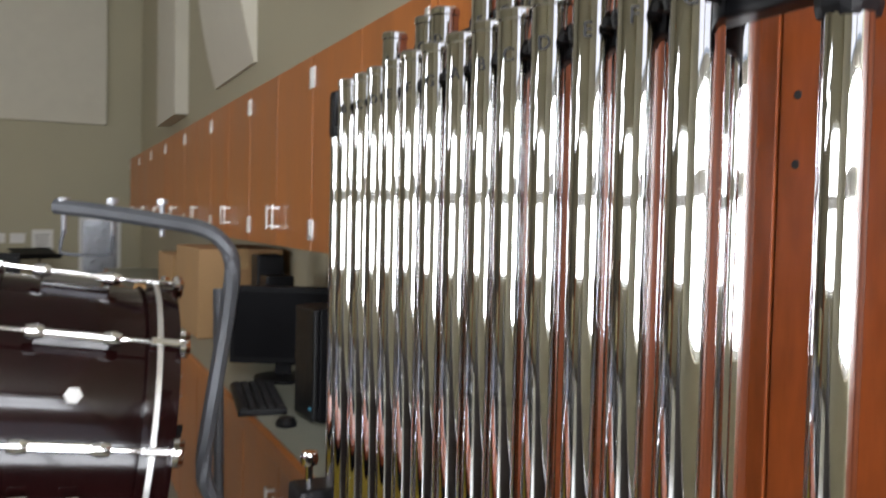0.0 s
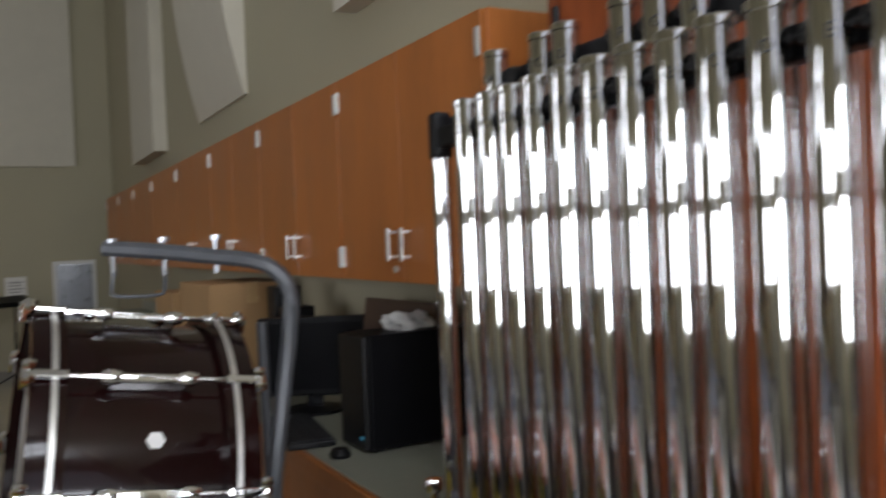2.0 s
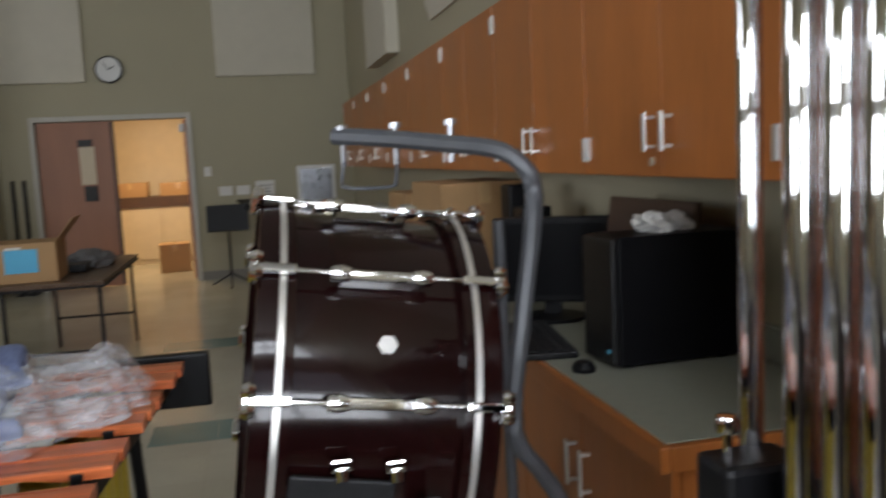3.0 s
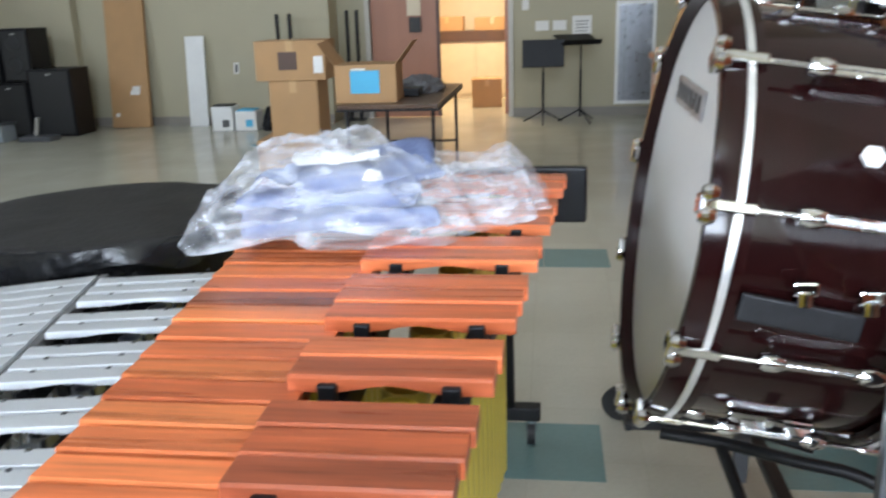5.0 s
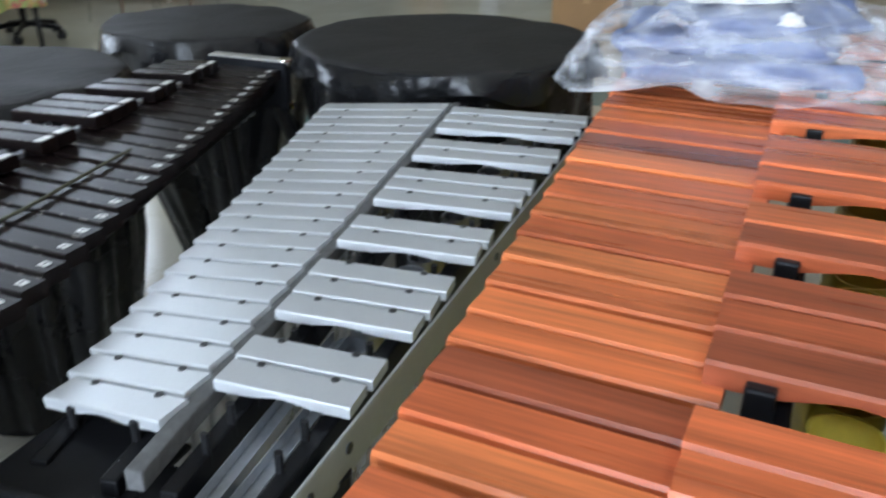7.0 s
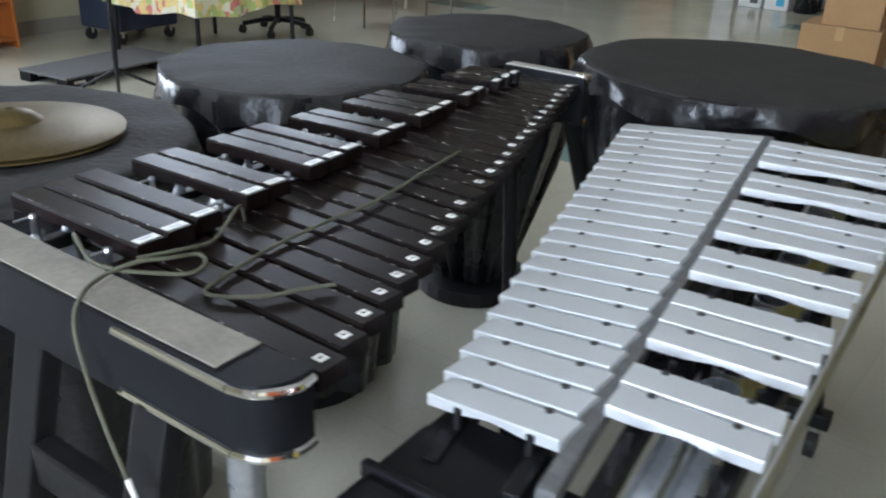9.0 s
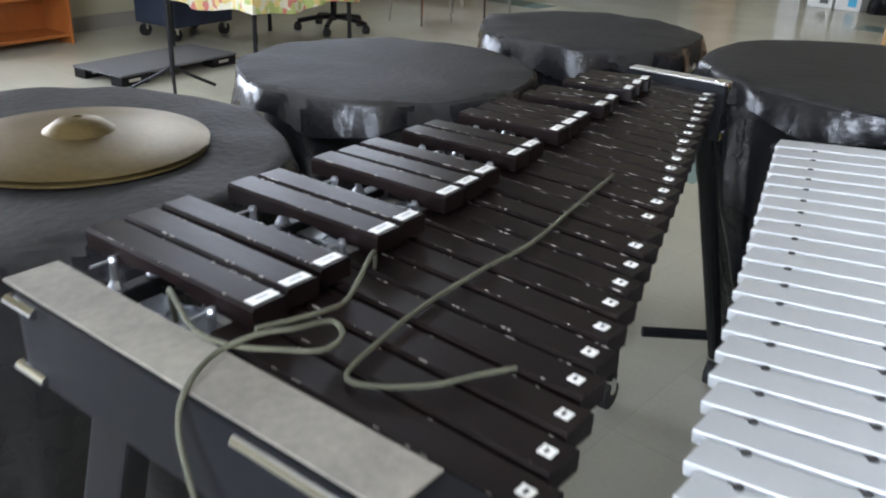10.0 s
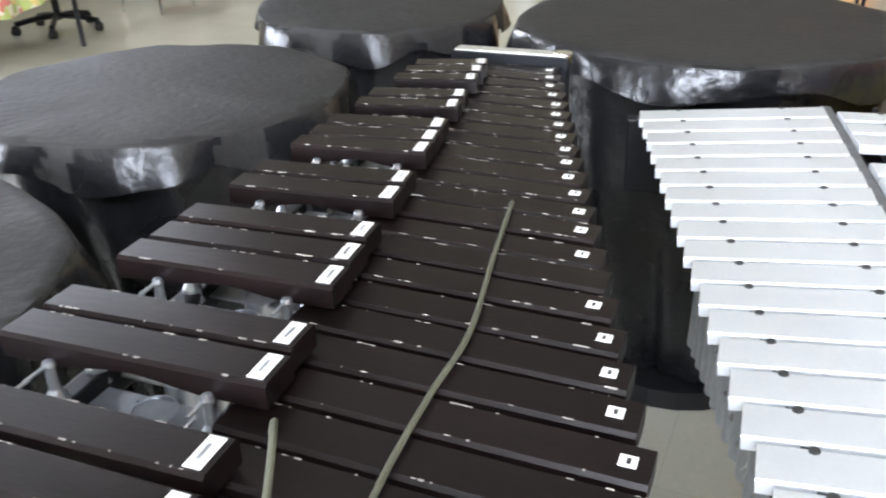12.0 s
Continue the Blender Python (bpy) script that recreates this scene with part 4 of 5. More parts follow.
for i in range(len(bound) - 1):
    y = (bound[i] + bound[i + 1]) / 2
    w = bound[i + 1] - bound[i] - 0.0075
    part("bar", bar_mesh(natr(y) - natl(y), w, 0.022, 0.45, 0.0032), M_BAR, mb, m=pose(natl(y), y, ZN + rnd.uniform(-0.0012, 0.0012), 0, 0, rnd.uniform(-0.5, 0.5)))
    resonator(mb, (natl(y) + natr(y)) / 2 - 0.02, y, ZN - 0.035, w * 0.42, 0.2 + 0.24 * (y + 0.1), M_GOLD, "gold painted resonator tube")
for i in range(len(bound)):
    if (i - 8) % 7 in (0, 1, 2, 4, 5):
        y = bound[i]
        if not 0.1 < y < 2.04:
            continue
        w = pitch(y) * 0.95
        part("bar", bar_mesh(accr(y) - accl(y), w, 0.022, 0.5, 0.0032), M_BAR, mb, m=pose(accl(y), y, ZS + rnd.uniform(-0.0012, 0.0012), 0, 0, rnd.uniform(-0.4, 0.4)))
    y = bound[i]
    if 0.1 < y < 2.04:
        for f in (0.2, 0.8):
            posts.append((accl(y) + f * (accr(y) - accl(y)), y))
        resonator(mb, (accl(y) + accr(y)) / 2, y, ZS - 0.055, 0.026 + 0.008 * y, 0.22 + 0.28 * (y + 0.1), M_GOLD, "gold painted resonator tube")
pm = None
for x, y in posts:
    for dy in (-0.034,):
        if pm is None:
            pm = part("bar_post", box(-0.012, 0.012, -0.007, 0.007, -0.055, 0.003, 0.003), M_BLACK, mb, m=pose(x, y + dy, ZS - 0.012)).data
        else:
            shared("bar_post", pm, mb, pose(x, y + dy, ZS - 0.012))


def rail(parent, f, x_off, z, w, h, y0, y1, material):
    bm = bmesh.new()
    a, b = Vector((f(y0) + x_off, y0, z)), Vector((f(y1) + x_off, y1, z))
    ang = math.degrees(math.atan2(b.y - a.y, b.x - a.x))
    box(0, (b - a).length, -w / 2, w / 2, -h / 2, h / 2, 0.004, bm=bm, m=Matrix.Translation(a) @ pose(0, 0, 0, 0, 0, ang))
    return part("support_rail", bm, material, parent)


for f, o, z in ((accl, 0.055, ZS - 0.06), (accr, -0.06, ZS - 0.06), (natl, 0.05, ZN - 0.05), (natr, -0.05, ZN - 0.05)):
    rail(mb, f, o, z, 0.028, 0.05, 0.04, 2.12, M_BLACK)
part("end_panel", box(natl(2.12) - 0.02, accr(2.12) + 0.045, 2.085, 2.125, 0.80, 0.955, 0.008), M_BLACK, mb)
part("end_panel", box(natl(0.03) - 0.01, accr(0.03) + 0.02, 0.015, 0.045, 0.76, 0.935, 0.008), M_BLACK, mb)
for y, x0, x1 in ((2.30, -0.45, -0.06), (0.06, -0.36, -0.10)):
    for x in (x0, x1):
        part("leg", tube((x, min(y, 2.10), 0.80), (x, y, 0.11), 0.018, 12), M_BLACKM, mb)
    part("stretcher", box(x0 - 0.06, x1 + 0.10, y - 0.028, y + 0.028, 0.09, 0.135, 0.006), M_BLACKM, mb)
    for x in (x0 - 0.03, x1 + 0.07):
        caster_leg(mb, x, y)
part("long_brace", tube((-0.22, 0.06, 0.4), (-0.22, 2.08, 0.4), 0.014, 12), M_BLACKM, mb)

# vibraphone
VR = 4.0
vb = thing("vibraphone", pose(-0.669, 0.335, 0, 0, 0, VR), "silver-barred vibraphone on a black wheeled frame", "vibraphone")
ZV = 0.842
vbound = [0.0]
for k in range(22):
    vbound.append(vbound[-1] + 0.0462 + 0.00045 * k)
VEND = vbound[-1]
vinv = vb.matrix_basis.inverted()


def between(a, b):
    """Pose whose x axis runs from a to b, with z up."""
    a, b = Vector(a), Vector(b)
    x = (b - a).normalized()
    y = Vector((0, 0, 1)).cross(x).normalized()
    return Matrix.Translation(a) @ Matrix((x, y, x.cross(y))).transposed().to_4x4(), (b - a).length


def edge(near, far):
    near, far = Vector(near), Vector(far)
    return lambda t: near + (far - near) * t


VNL = edge((-0.842, 0.335, 0.818), (-1.187, 1.392, 0.822))
VNR = edge((-0.692, 0.333, 0.838), (-0.914, 1.445, 0.843))
VAL = edge((-0.676, 0.337, 0.842), (-0.898, 1.449, 0.846))
VAR = edge((-0.543, 0.352, 0.840), (-0.627, 1.520, 0.842))
vp = None
for i in range(22):
    t, w = (vbound[i] + vbound[i + 1]) / 2 / VEND, vbound[i + 1] - vbound[i] - 0.0055
    m, ln = between(VNL(t), VNR(t))
    b = part("bar", bar_mesh(ln, w, 0.0125, 0.45, 0.0015), M_ALU, vb, m=vinv @ m)
    for f in (0.22, 0.78):
        part("cord_hole", tube((f * ln, w / 2 - 0.003, 0.0002), (f * ln, w / 2 - 0.003, 0.0012), 0.0045, 10), M_INK, b)
    c = vinv @ (VNL(t) * 0.5 + VNR(t) * 0.5)
    if i > 1:
        resonator(vb, c.x, c.y, ZV - 0.045, 0.019, 0.12 + 0.28 * t, M_RES, "dull metal resonator tube")
for i in range(23):
    t = vbound[i] / VEND
    if (i - 2) % 7 in (0, 1, 3, 4, 5) and 2 <= i <= 21:
        m, ln = between(VAL(t), VAR(t))
        b = part("bar", bar_mesh(ln, 0.043, 0.0125, 0.45, 0.0015), M_ALU, vb, m=vinv @ m)
        for f in (0.22, 0.78):
            part("cord_hole", tube((f * ln, 0.0175, 0.0002), (f * ln, 0.0175, 0.0012), 0.0045, 10), M_INK, b)
    c = vinv @ (VAL(t) * 0.5 + VAR(t) * 0.5)
    if i > 3:
        resonator(vb, c.x, c.y, ZV - 0.045, 0.021, 0.12 + 0.28 * t, M_RES, "dull metal resonator tube")
    for a, b2, f in ((VNL, VNR, 0.22), (VNL, VNR, 0.78), (VAL, VAR, 0.22), (VAL, VAR, 0.78)):
        q = vinv @ (a(t) * (1 - f) + b2(t) * f)
        if vp is None:
            vp = part("bar_post", tube((0, 0, -0.04), (0, 0, -0.003), 0.0042, 8), M_BLACKM, vb, m=Matrix.Translation(q)).data
        else:
            shared("bar_post", vp, vb, Matrix.Translation(q))


def rail_between(parent, inv, a, b, w, h, material, name="support_rail"):
    m, ln = between(a, b)
    return part(name, box(0, ln, -w / 2, w / 2, -h / 2, h / 2, 0.003), material, parent, m=inv @ m)


felt = mat("grey_felt", (0.11, 0.11, 0.11), 0.95, vary=0.3, scale=60, bump=0.5)
rail_between(vb, vinv, VNR(-0.05) + Vector((0.008, 0, -0.016)), VNR(1.02) + Vector((0.008, 0, -0.016)), 0.018, 0.022, felt, "damper_bar")
dz = Vector((0, 0, -0.042))
for a, b, f in ((VNL, VNR, 0.18), (VNL, VNR, 0.82), (VAL, VAR, 0.18), (VAL, VAR, 0.82)):
    rail_between(vb, vinv, a(-0.05) * (1 - f) + b(-0.05) * f + dz, a(1.02) * (1 - f) + b(1.02) * f + dz, 0.018, 0.035, M_BLACK)
part("end_panel", box(-0.165, 0.165, -0.175, -0.095, 0.62, 0.803, 0.012), M_BLACK, vb, "black end panel")
part("shelf", box(-0.172, 0.15, -0.094, 0.004, 0.775, 0.790, 0.002), M_BLACK, vb)
part("shelf_lip", box(-0.172, 0.165, -0.098, -0.088, 0.790, 0.808, 0.003), M_BLACK, vb)
rail_between(vb, vinv, VNL(1.035) + Vector((-0.01, 0, -0.09)), VAR(1.035) + Vector((0.01, 0, -0.09)), 0.03, 0.13, M_BLACK, "end_panel")
sr = rail_between(vb, vinv, VAR(-0.075) + Vector((0.004, 0, -0.040)), VAR(1.02) + Vector((0.004, 0, -0.040)), 0.004, 0.052, mat("grey_rail", (0.36, 0.37, 0.36), 0.5, vary=0.12, scale=14), "side_rail")
for q in (0.03, 0.075, 0.15, 0.6, 1.1):
    part("bolt_hole", tube((q, -0.0035, 0.006), (q, -0.0021, 0.006), 0.006, 12), M_INK, sr)
for f, q in ((0.40, 0.22), (0.62, 0.20)):
    a, b = VAL(-0.085) * (1 - f) + VAR(-0.085) * f, VAL(q) * (1 - f) + VAR(q) * f
    ch_ = rail_between(vb, vinv, a + Vector((0, 0, -0.050)), b + Vector((0, 0, -0.050)), 0.021, 0.004, M_RES, "resonator_channel")
    ln_ = (b - a).length
    for e in (-0.0105, 0.0095):
        part("flange", box(0, ln_, e, e + 0.001, 0.0021, 0.014), M_RES, ch_)
part("deck", box(-0.168, -0.02, -0.10, 0.035, 0.770, 0.776, 0.002), M_BLACK, vb, m=pose(0, 0, 0.016))
part("motor_shaft", tube((0.07, -0.10, ZV - 0.075), (-0.05, VEND, ZV - 0.075), 0.005, 10), M_STEEL, vb)
for v in (0.06, VEND + 0.06):
    for x in (-0.10, 0.12):
        part("leg", tube((x - (0.14 if v > 1 else 0), min(v, VEND - 0.02), ZV - 0.06), (x - (0.10 if v > 1 else 0), v + (0.22 if v > 1 else 0), 0.12), 0.018, 12), M_BLACKM, vb)
part("stretcher", box(-0.16, 0.20, 0.04, 0.08, 0.09, 0.13, 0.005), M_BLACKM, vb)
part("stretcher", box(-0.20, 0.06, VEND + 0.25, VEND + 0.295, 0.09, 0.13, 0.005), M_BLACKM, vb)
for x, v in ((-0.13, 0.06), (0.17, 0.06), (0.03, VEND + 0.27)):
    caster_leg(vb, x, v)

# xylophone: low end towards the walk, sharps on the west side
XR = 4.0
xy = thing("xylophone", pose(-1.184, 0.253, 0, 0, 0, XR), "dark-barred xylophone with white note stickers on a black frame", "xylophone")
ZX, ZXS = 0.872, 0.897
xinv = xy.matrix_basis.inverted()
XP = 0.0462
inner_x = lambda y: -1.201 - 0.212 * (y - 0.272)


def natural_ends(k):
    yl, yr = 0.241 + 0.0461 * k, 0.251 + 0.0463 * k
    return Vector((inner_x(yl) - 0.035, yl, ZX)), Vector((-0.885 - 0.375 * (yr - 0.226), yr, ZX - 0.002))


def sharp_ends(k):
    yl, yr = 0.248 + 0.045 * (k - 1), 0.264 + 0.0461 * (k - 1)
    return Vector((-1.456 - 0.075 * (yl - 0.256), yl, ZXS)), Vector((inner_x(yr), yr, ZXS))


frx = random.Random(11)


def sticker(bar, x, w):
    sharp = w < 0.0402
    h, l = (0.0150, 0.0125) if sharp else (0.0058, 0.0120)
    x += 0.010 if sharp else 0
    s = part("note_sticker", box(x, x + l, -h, h, 0.0003, 0.0010), M_PAPER, bar, "white note sticker")
    q = frx.uniform(-0.001, 0.001)
    part("mark", box(x + l * 0.38 + q, x + l * 0.62 + q, -h * 0.5, h * 0.5, 0.0009, 0.0013), M_RES if sharp else M_INK, s)
    return s


def chips(bar, ln, w):
    """Worn pale nicks along a bar's edges."""
    bm = bmesh.new()
    for k in range(12):
        x, s = frx.uniform(0.05, 0.95) * ln, frx.choice((-1, 1))
        l, t = frx.uniform(0.001, 0.012) * frx.uniform(0.3, 1), frx.uniform(0.0005, 0.0014)
        box(x, x + l, s * (w / 2 - 0.0030) - t / 2, s * (w / 2 - 0.0030) + t / 2, -0.0008, 0.0004, bm=bm)
    tagged(part("edge_wear", bm, M_CHIP, bar), kind="stuff")


for i in range(26):
    m, ln = between(*natural_ends(i))
    w = XP - 0.0055
    b = part("bar", bar_mesh(ln, w, 0.021, 0.35, 0.0030), M_DARKBAR, xy, m=xinv @ m @ pose(0, 0, frx.uniform(-0.001, 0.001), frx.uniform(-0.8, 0.8), 0, frx.uniform(-0.4, 0.4)))
    if i != 10:
        sticker(b, ln - 0.020 - frx.uniform(0, 0.007), w)
    chips(b, ln, w)
    c = m @ Vector((ln * 0.42, 0, 0))
    c = xinv @ c
    resonator(xy, c.x, c.y, ZX - 0.035, 0.018, 0.075, M_RES, "dull grey resonator tube")
xpm = xcm = None
for i in range(1, 26):
    A, B = sharp_ends(i)
    m, ln = between(A, B)
    if (i - 1) % 7 in (0, 1, 2, 4, 5):
        b = part("bar", bar_mesh(ln, 0.040, 0.021, 0.35, 0.0030), M_DARKBAR, xy, m=xinv @ m @ pose(0, 0, frx.uniform(-0.001, 0.001), frx.uniform(-0.8, 0.8), 0, frx.uniform(-0.4, 0.4)))
        sticker(b, ln - 0.027, 0.040)
        chips(b, ln, 0.04)
    for f in (0.2, 0.8):
        q = xinv @ (m @ Vector((ln * f, -0.023, -0.018)))
        if xpm is None:
            xpm = part("bar_post", lathe([(0, -0.045), (0.011, -0.045), (0.009, -0.030), (0.0045, -0.022), (0.0040, -0.004), (0.0055, -0.001), (0.004, 0.003), (0, 0.004)], 10), M_RES, xy, m=Matrix.Translation(q)).data
            xcm = part("cord", tube((0, -0.024, 0), (0, 0.024, 0), 0.0018, 6), M_RES, xy, m=Matrix.Translation(q)).data
        else:
            shared("bar_post", xpm, xy, Matrix.Translation(q))
            shared("cord", xcm, xy, Matrix.Translation(q))
    c = xinv @ (A * 0.5 + B * 0.5)
    t_ = resonator(xy, c.x, c.y, ZXS - 0.06, 0.0185, 0.16 - 0.003 * i, M_RES, "dull grey resonator tube")
    part("bracket", box(-0.055, 0.055, -0.014, 0.014, ZXS - 0.064, ZXS - 0.0615), M_RES, t_)
for f in (0.2, 0.8):
    for e0, e1, dzz in ((sharp_ends(-0.4), sharp_ends(26.2), -0.066), (natural_ends(-0.9), natural_ends(25.8), -0.045)):
        z = Vector((0, 0, dzz))
        rail_between(xy, xinv, e0[0] * (1 - f) + e0[1] * f + z, e1[0] * (1 - f) + e1[1] * f + z, 0.02, 0.03, M_BLACKM)


def end_board(v0, v1, u0, u1, z0, z1, r):
    """A rounded end box with chrome trims, worn on top."""
    bm = box(u0, u1, v0, v1, z0, z1)
    es = [e for e in bm.edges if abs(e.verts[0].co.z - e.verts[1].co.z) > 0.05 and ((e.verts[0].co.y < (v0 + v1) / 2) == (v0 < 0))]
    bmesh.ops.bevel(bm, geom=es, offset=r, segments=6, affect="EDGES", profile=0.5)
    e = part("end_board", bm, M_CHAR, xy, "charcoal end board with chrome trims", smooth=True)
    return e


eb = end_board(-0.112, -0.052, -0.245, 0.293, 0.800, 0.884, 0.045)
part("top_strip", box(-0.242, 0.228, -0.107, -0.0525, 0.8842, 0.8864, 0.0008), M_DUST, eb, "dusty worn top strip")
for z in (0.876, 0.807):
    for a, b in ((-0.222, -0.175), (0.09, 0.25)):
        part("trim", tube((a, -0.1135, z), (b, -0.1135, z), 0.005, 10), M_CHROME, eb, "chrome trim strip")
    part("trim", sweep([(0.25, -0.1135, z), (0.277, -0.104, z), (0.2945, -0.078, z), (0.2945, -0.054, z)], 0.005, 8), M_CHROME, eb, "chrome trim strip", smooth=True)
ef = end_board(1.19, 1.225, -0.265, -0.055, 0.775, 0.884, 0.016)
for z in (0.882, 0.782):
    part("trim", tube((-0.26, 1.2265, z), (-0.06, 1.2265, z), 0.006, 10), M_CHROME, ef, "chrome trim strip")
    part("trim_end", lathe([(0, -0.008), (0.017, -0.008), (0.019, 0), (0.017, 0.008), (0, 0.008)], 14), M_CHROME, ef, m=pose(-0.068, 1.210, z), smooth=True)
part("top_trim", box(-0.26, -0.06, 1.192, 1.223, 0.8845, 0.889, 0.002), M_STEEL, ef, "pale metal cap")
for u, v, b in ((-0.24, 1.20, 1.30), (-0.085, 1.20, 1.59)):
    part("leg", tube((u, v, 0.79), (u * 1.05, b, 0.09), 0.019, 12), M_BLACKM, xy)
    caster_leg(xy, u * 1.05, b)
for u in (-0.10, 0.115):
    m, ln = between((u, -0.085, 0.80), (u, -0.26, 0.09))
    part("leg", box(0, ln, -0.027, 0.027, -0.014, 0.014, 0.004), M_BLACKM, xy, "flat black leg board", m=m)
    caster_leg(xy, u, -0.265)
part("stretcher", box(-0.073, 0.088, -0.135, -0.105, 0.62, 0.675, 0.004), M_BLACKM, xy)
part("stretcher", tube((-0.245, 1.45, 0.16), (-0.09, 1.56, 0.16), 0.014, 10), M_CHAR, xy)
part("height_knob", lathe([(0, 0), (0.017, 0), (0.0185, 0.02), (0.0185, 0.10), (0, 0.102)], 24), M_RES, xy, "dull grey cylinder", m=pose(0.235, -0.085, 0.697), smooth=True)

# cord lying over the xylophone
cd = thing("cord", pose(0, 0, 0), "olive braided cord lying looped over the dark bars", "cord")
part("strand", sweep([(-1.045, 0.118, 0.735), (-1.075, 0.120, 0.775), (-1.108, 0.124, 0.825), (-1.135, 0.132, 0.868), (-1.146, 0.150, 0.892), (-1.164, 0.187, 0.895), (-1.158, 0.221, 0.90), (-1.149, 0.251, 0.897), (-1.147, 0.289, 0.890), (-1.128, 0.284, 0.886), (-1.124, 0.26, 0.884), (-1.142, 0.232, 0.888), (-1.169, 0.203, 0.893), (-1.211, 0.196, 0.893), (-1.282, 0.218, 0.895), (-1.30, 0.232, 0.85)], 0.0025, 8), M_ROPE, cd, smooth=True)
part("strand", sweep([(-1.166, 0.225, 0.90), (-1.157, 0.285, 0.896), (-1.17, 0.329, 0.889), (-1.20, 0.388, 0.905), (-1.225, 0.415, 0.87)], 0.0025, 8), M_ROPE, cd, smooth=True)
part("strand", sweep([(-1.004, 0.362, 0.876), (-1.02, 0.33, 0.876), (-1.035, 0.295, 0.876), (-1.065, 0.262, 0.876), (-1.092, 0.256, 0.876), (-1.112, 0.312, 0.876), (-1.13, 0.388, 0.876), (-1.141, 0.487, 0.876), (-1.147, 0.578, 0.876), (-1.178, 0.713, 0.876), (-1.205, 0.838, 0.876)], 0.0025, 8), M_ROPE, cd, smooth=True)
part("cord_tip", tube((-1.045, 0.118, 0.736), (-1.032, 0.117, 0.718), 0.0032, 8), M_PAPER, cd, "pale cord tip")
for k, (x, y, a) in enumerate(((-1.475, 0.665, 20), (-1.47, 0.715, -15), (-1.455, 0.69, 40), (-1.50, 0.83, 10))):
    ps = thing("paper_slip", pose(x, y, 0.842, 0, -25, a), "folded white paper slip tucked beside the bars", "paper", "paper slips")
    part("sheet", box(-0.028, 0.028, -0.011, 0.011, 0, 0.0015), M_PAPER, ps)


# ---- timpani under fitted covers ----
def timpano(x, y, r, top, sides, seed, label, taper=0.0):
    t = thing("covered_timpano", pose(x, y, 0), label, "timpani", "covered timpani")
    rr = random.Random(seed)
    ph = [rr.uniform(0, 6.28) for _ in range(6)]
    n = 144
    off = rr.uniform(0, 1)

    def outline(a, drop):
        """Radius and height of the cover's edge: facets where the rods push out, ripples below."""
        q = (a / (2 * math.pi) * sides + off) % 1
        facet = 1 / math.cos((q - 0.5) * 2 * math.pi / sides)
        facet = 1 + 0.40 * (facet - 1 / math.cos(math.pi / sides))
        rip = 0.020 * math.sin(7 * a + ph[0]) + 0.007 * math.sin(15 * a + ph[1]) + 0.020 * noise.noise(Vector((math.cos(a) * 5, math.sin(a) * 5, seed))) + 0.006 * noise.noise(Vector((math.cos(a) * 13, math.sin(a) * 13, seed)))
        return facet, rip * drop

    bm = bmesh.new()
    prof = [(0.0, 0.0, 0), (0.25, 0.001, 0), (0.5, 0.002, 0), (0.75, 0.002, 0), (0.93, 0.001, 0.0), (0.985, -0.001, 0.02), (1.0, -0.006, 0.05), (1.012, -0.022, 0.35), (1.022, -0.042, 0.75), (1.03, -0.062, 1.0), (1.022, -0.063, 1.0), (0.99, -0.03, 0.4)]
    rings = []
    for fr_, dz, dr in prof:
        if fr_ == 0:
            rings.append([bm.verts.new((0, 0, top + dz))])
            continue
        ring = []
        for k in range(n):
            a = 2 * math.pi * k / n
            f, rip = outline(a, dr)
            R = r * fr_ * (1 + (f - 1) * fr_ ** 3) + rip * 0.6
            sag = 0.006 * noise.noise(Vector((math.cos(a) * fr_ * 3 + seed, math.sin(a) * fr_ * 3, 0)))
            ring.append(bm.verts.new((R * math.cos(a), R * math.sin(a), top + dz + sag + (0.014 * math.sin(7 * a + ph[3]) + 0.004 * math.sin(13 * a + ph[4])) * dr)))
        rings.append(ring)
    for i in range(len(rings) - 1):
        A, B = rings[i], rings[i + 1]
        for k in range(n):
            q = list(dict.fromkeys([A[k % len(A)], B[k % len(B)], B[(k + 1) % n], A[(k + 1) % len(A)]]))
            bm.faces.new(q)
    bmesh.ops.recalc_face_normals(bm, faces=bm.faces)
    for f in bm.faces:
        if f.calc_center_median().z < top - 0.004 and f.calc_center_median().xy.length > r * 0.97:
            f.material_index = 1
    part("cover_top", bm, [M_VINYLTOP, M_VINYL], t, "dusty black vinyl cover top with a ruffled hem", smooth=True)
    bm = bmesh.new()
    rings = []
    for z, k0, fold in ((top - 0.02, 0.965, 0.0), (top - 0.06, 0.96, 0.2), (top - 0.12, 0.955, 0.6), (top - 0.20, 0.945, 0.9), (top - 0.30, 0.93, 1.1), (top - 0.42, 0.91, 1.3), (top - 0.62, 0.89, 1.4), (0.06, 0.88, 1.5)):
        ring = []
        for k in range(n):
            a = 2 * math.pi * k / n
            f, _ = outline(a, 0)
            R = r * (k0 - taper * max(0.0, top - 0.25 - z)) * (1 + (f - 1) * 0.8) + fold * (0.011 * math.sin(8 * a + ph[5]) + 0.007 * math.sin(19 * a + ph[2] + z * 2) + 0.016 * noise.noise(Vector((math.cos(a) * 4, math.sin(a) * 4, z * 4 + seed))))
            ring.append(bm.verts.new((R * math.cos(a), R * math.sin(a), z)))
        rings.append(ring)
    for i in range(len(rings) - 1):
        for k in range(n):
            bm.faces.new((rings[i][k], rings[i + 1][k], rings[i + 1][(k + 1) % n], rings[i][(k + 1) % n]))
    bmesh.ops.recalc_face_normals(bm, faces=bm.faces)
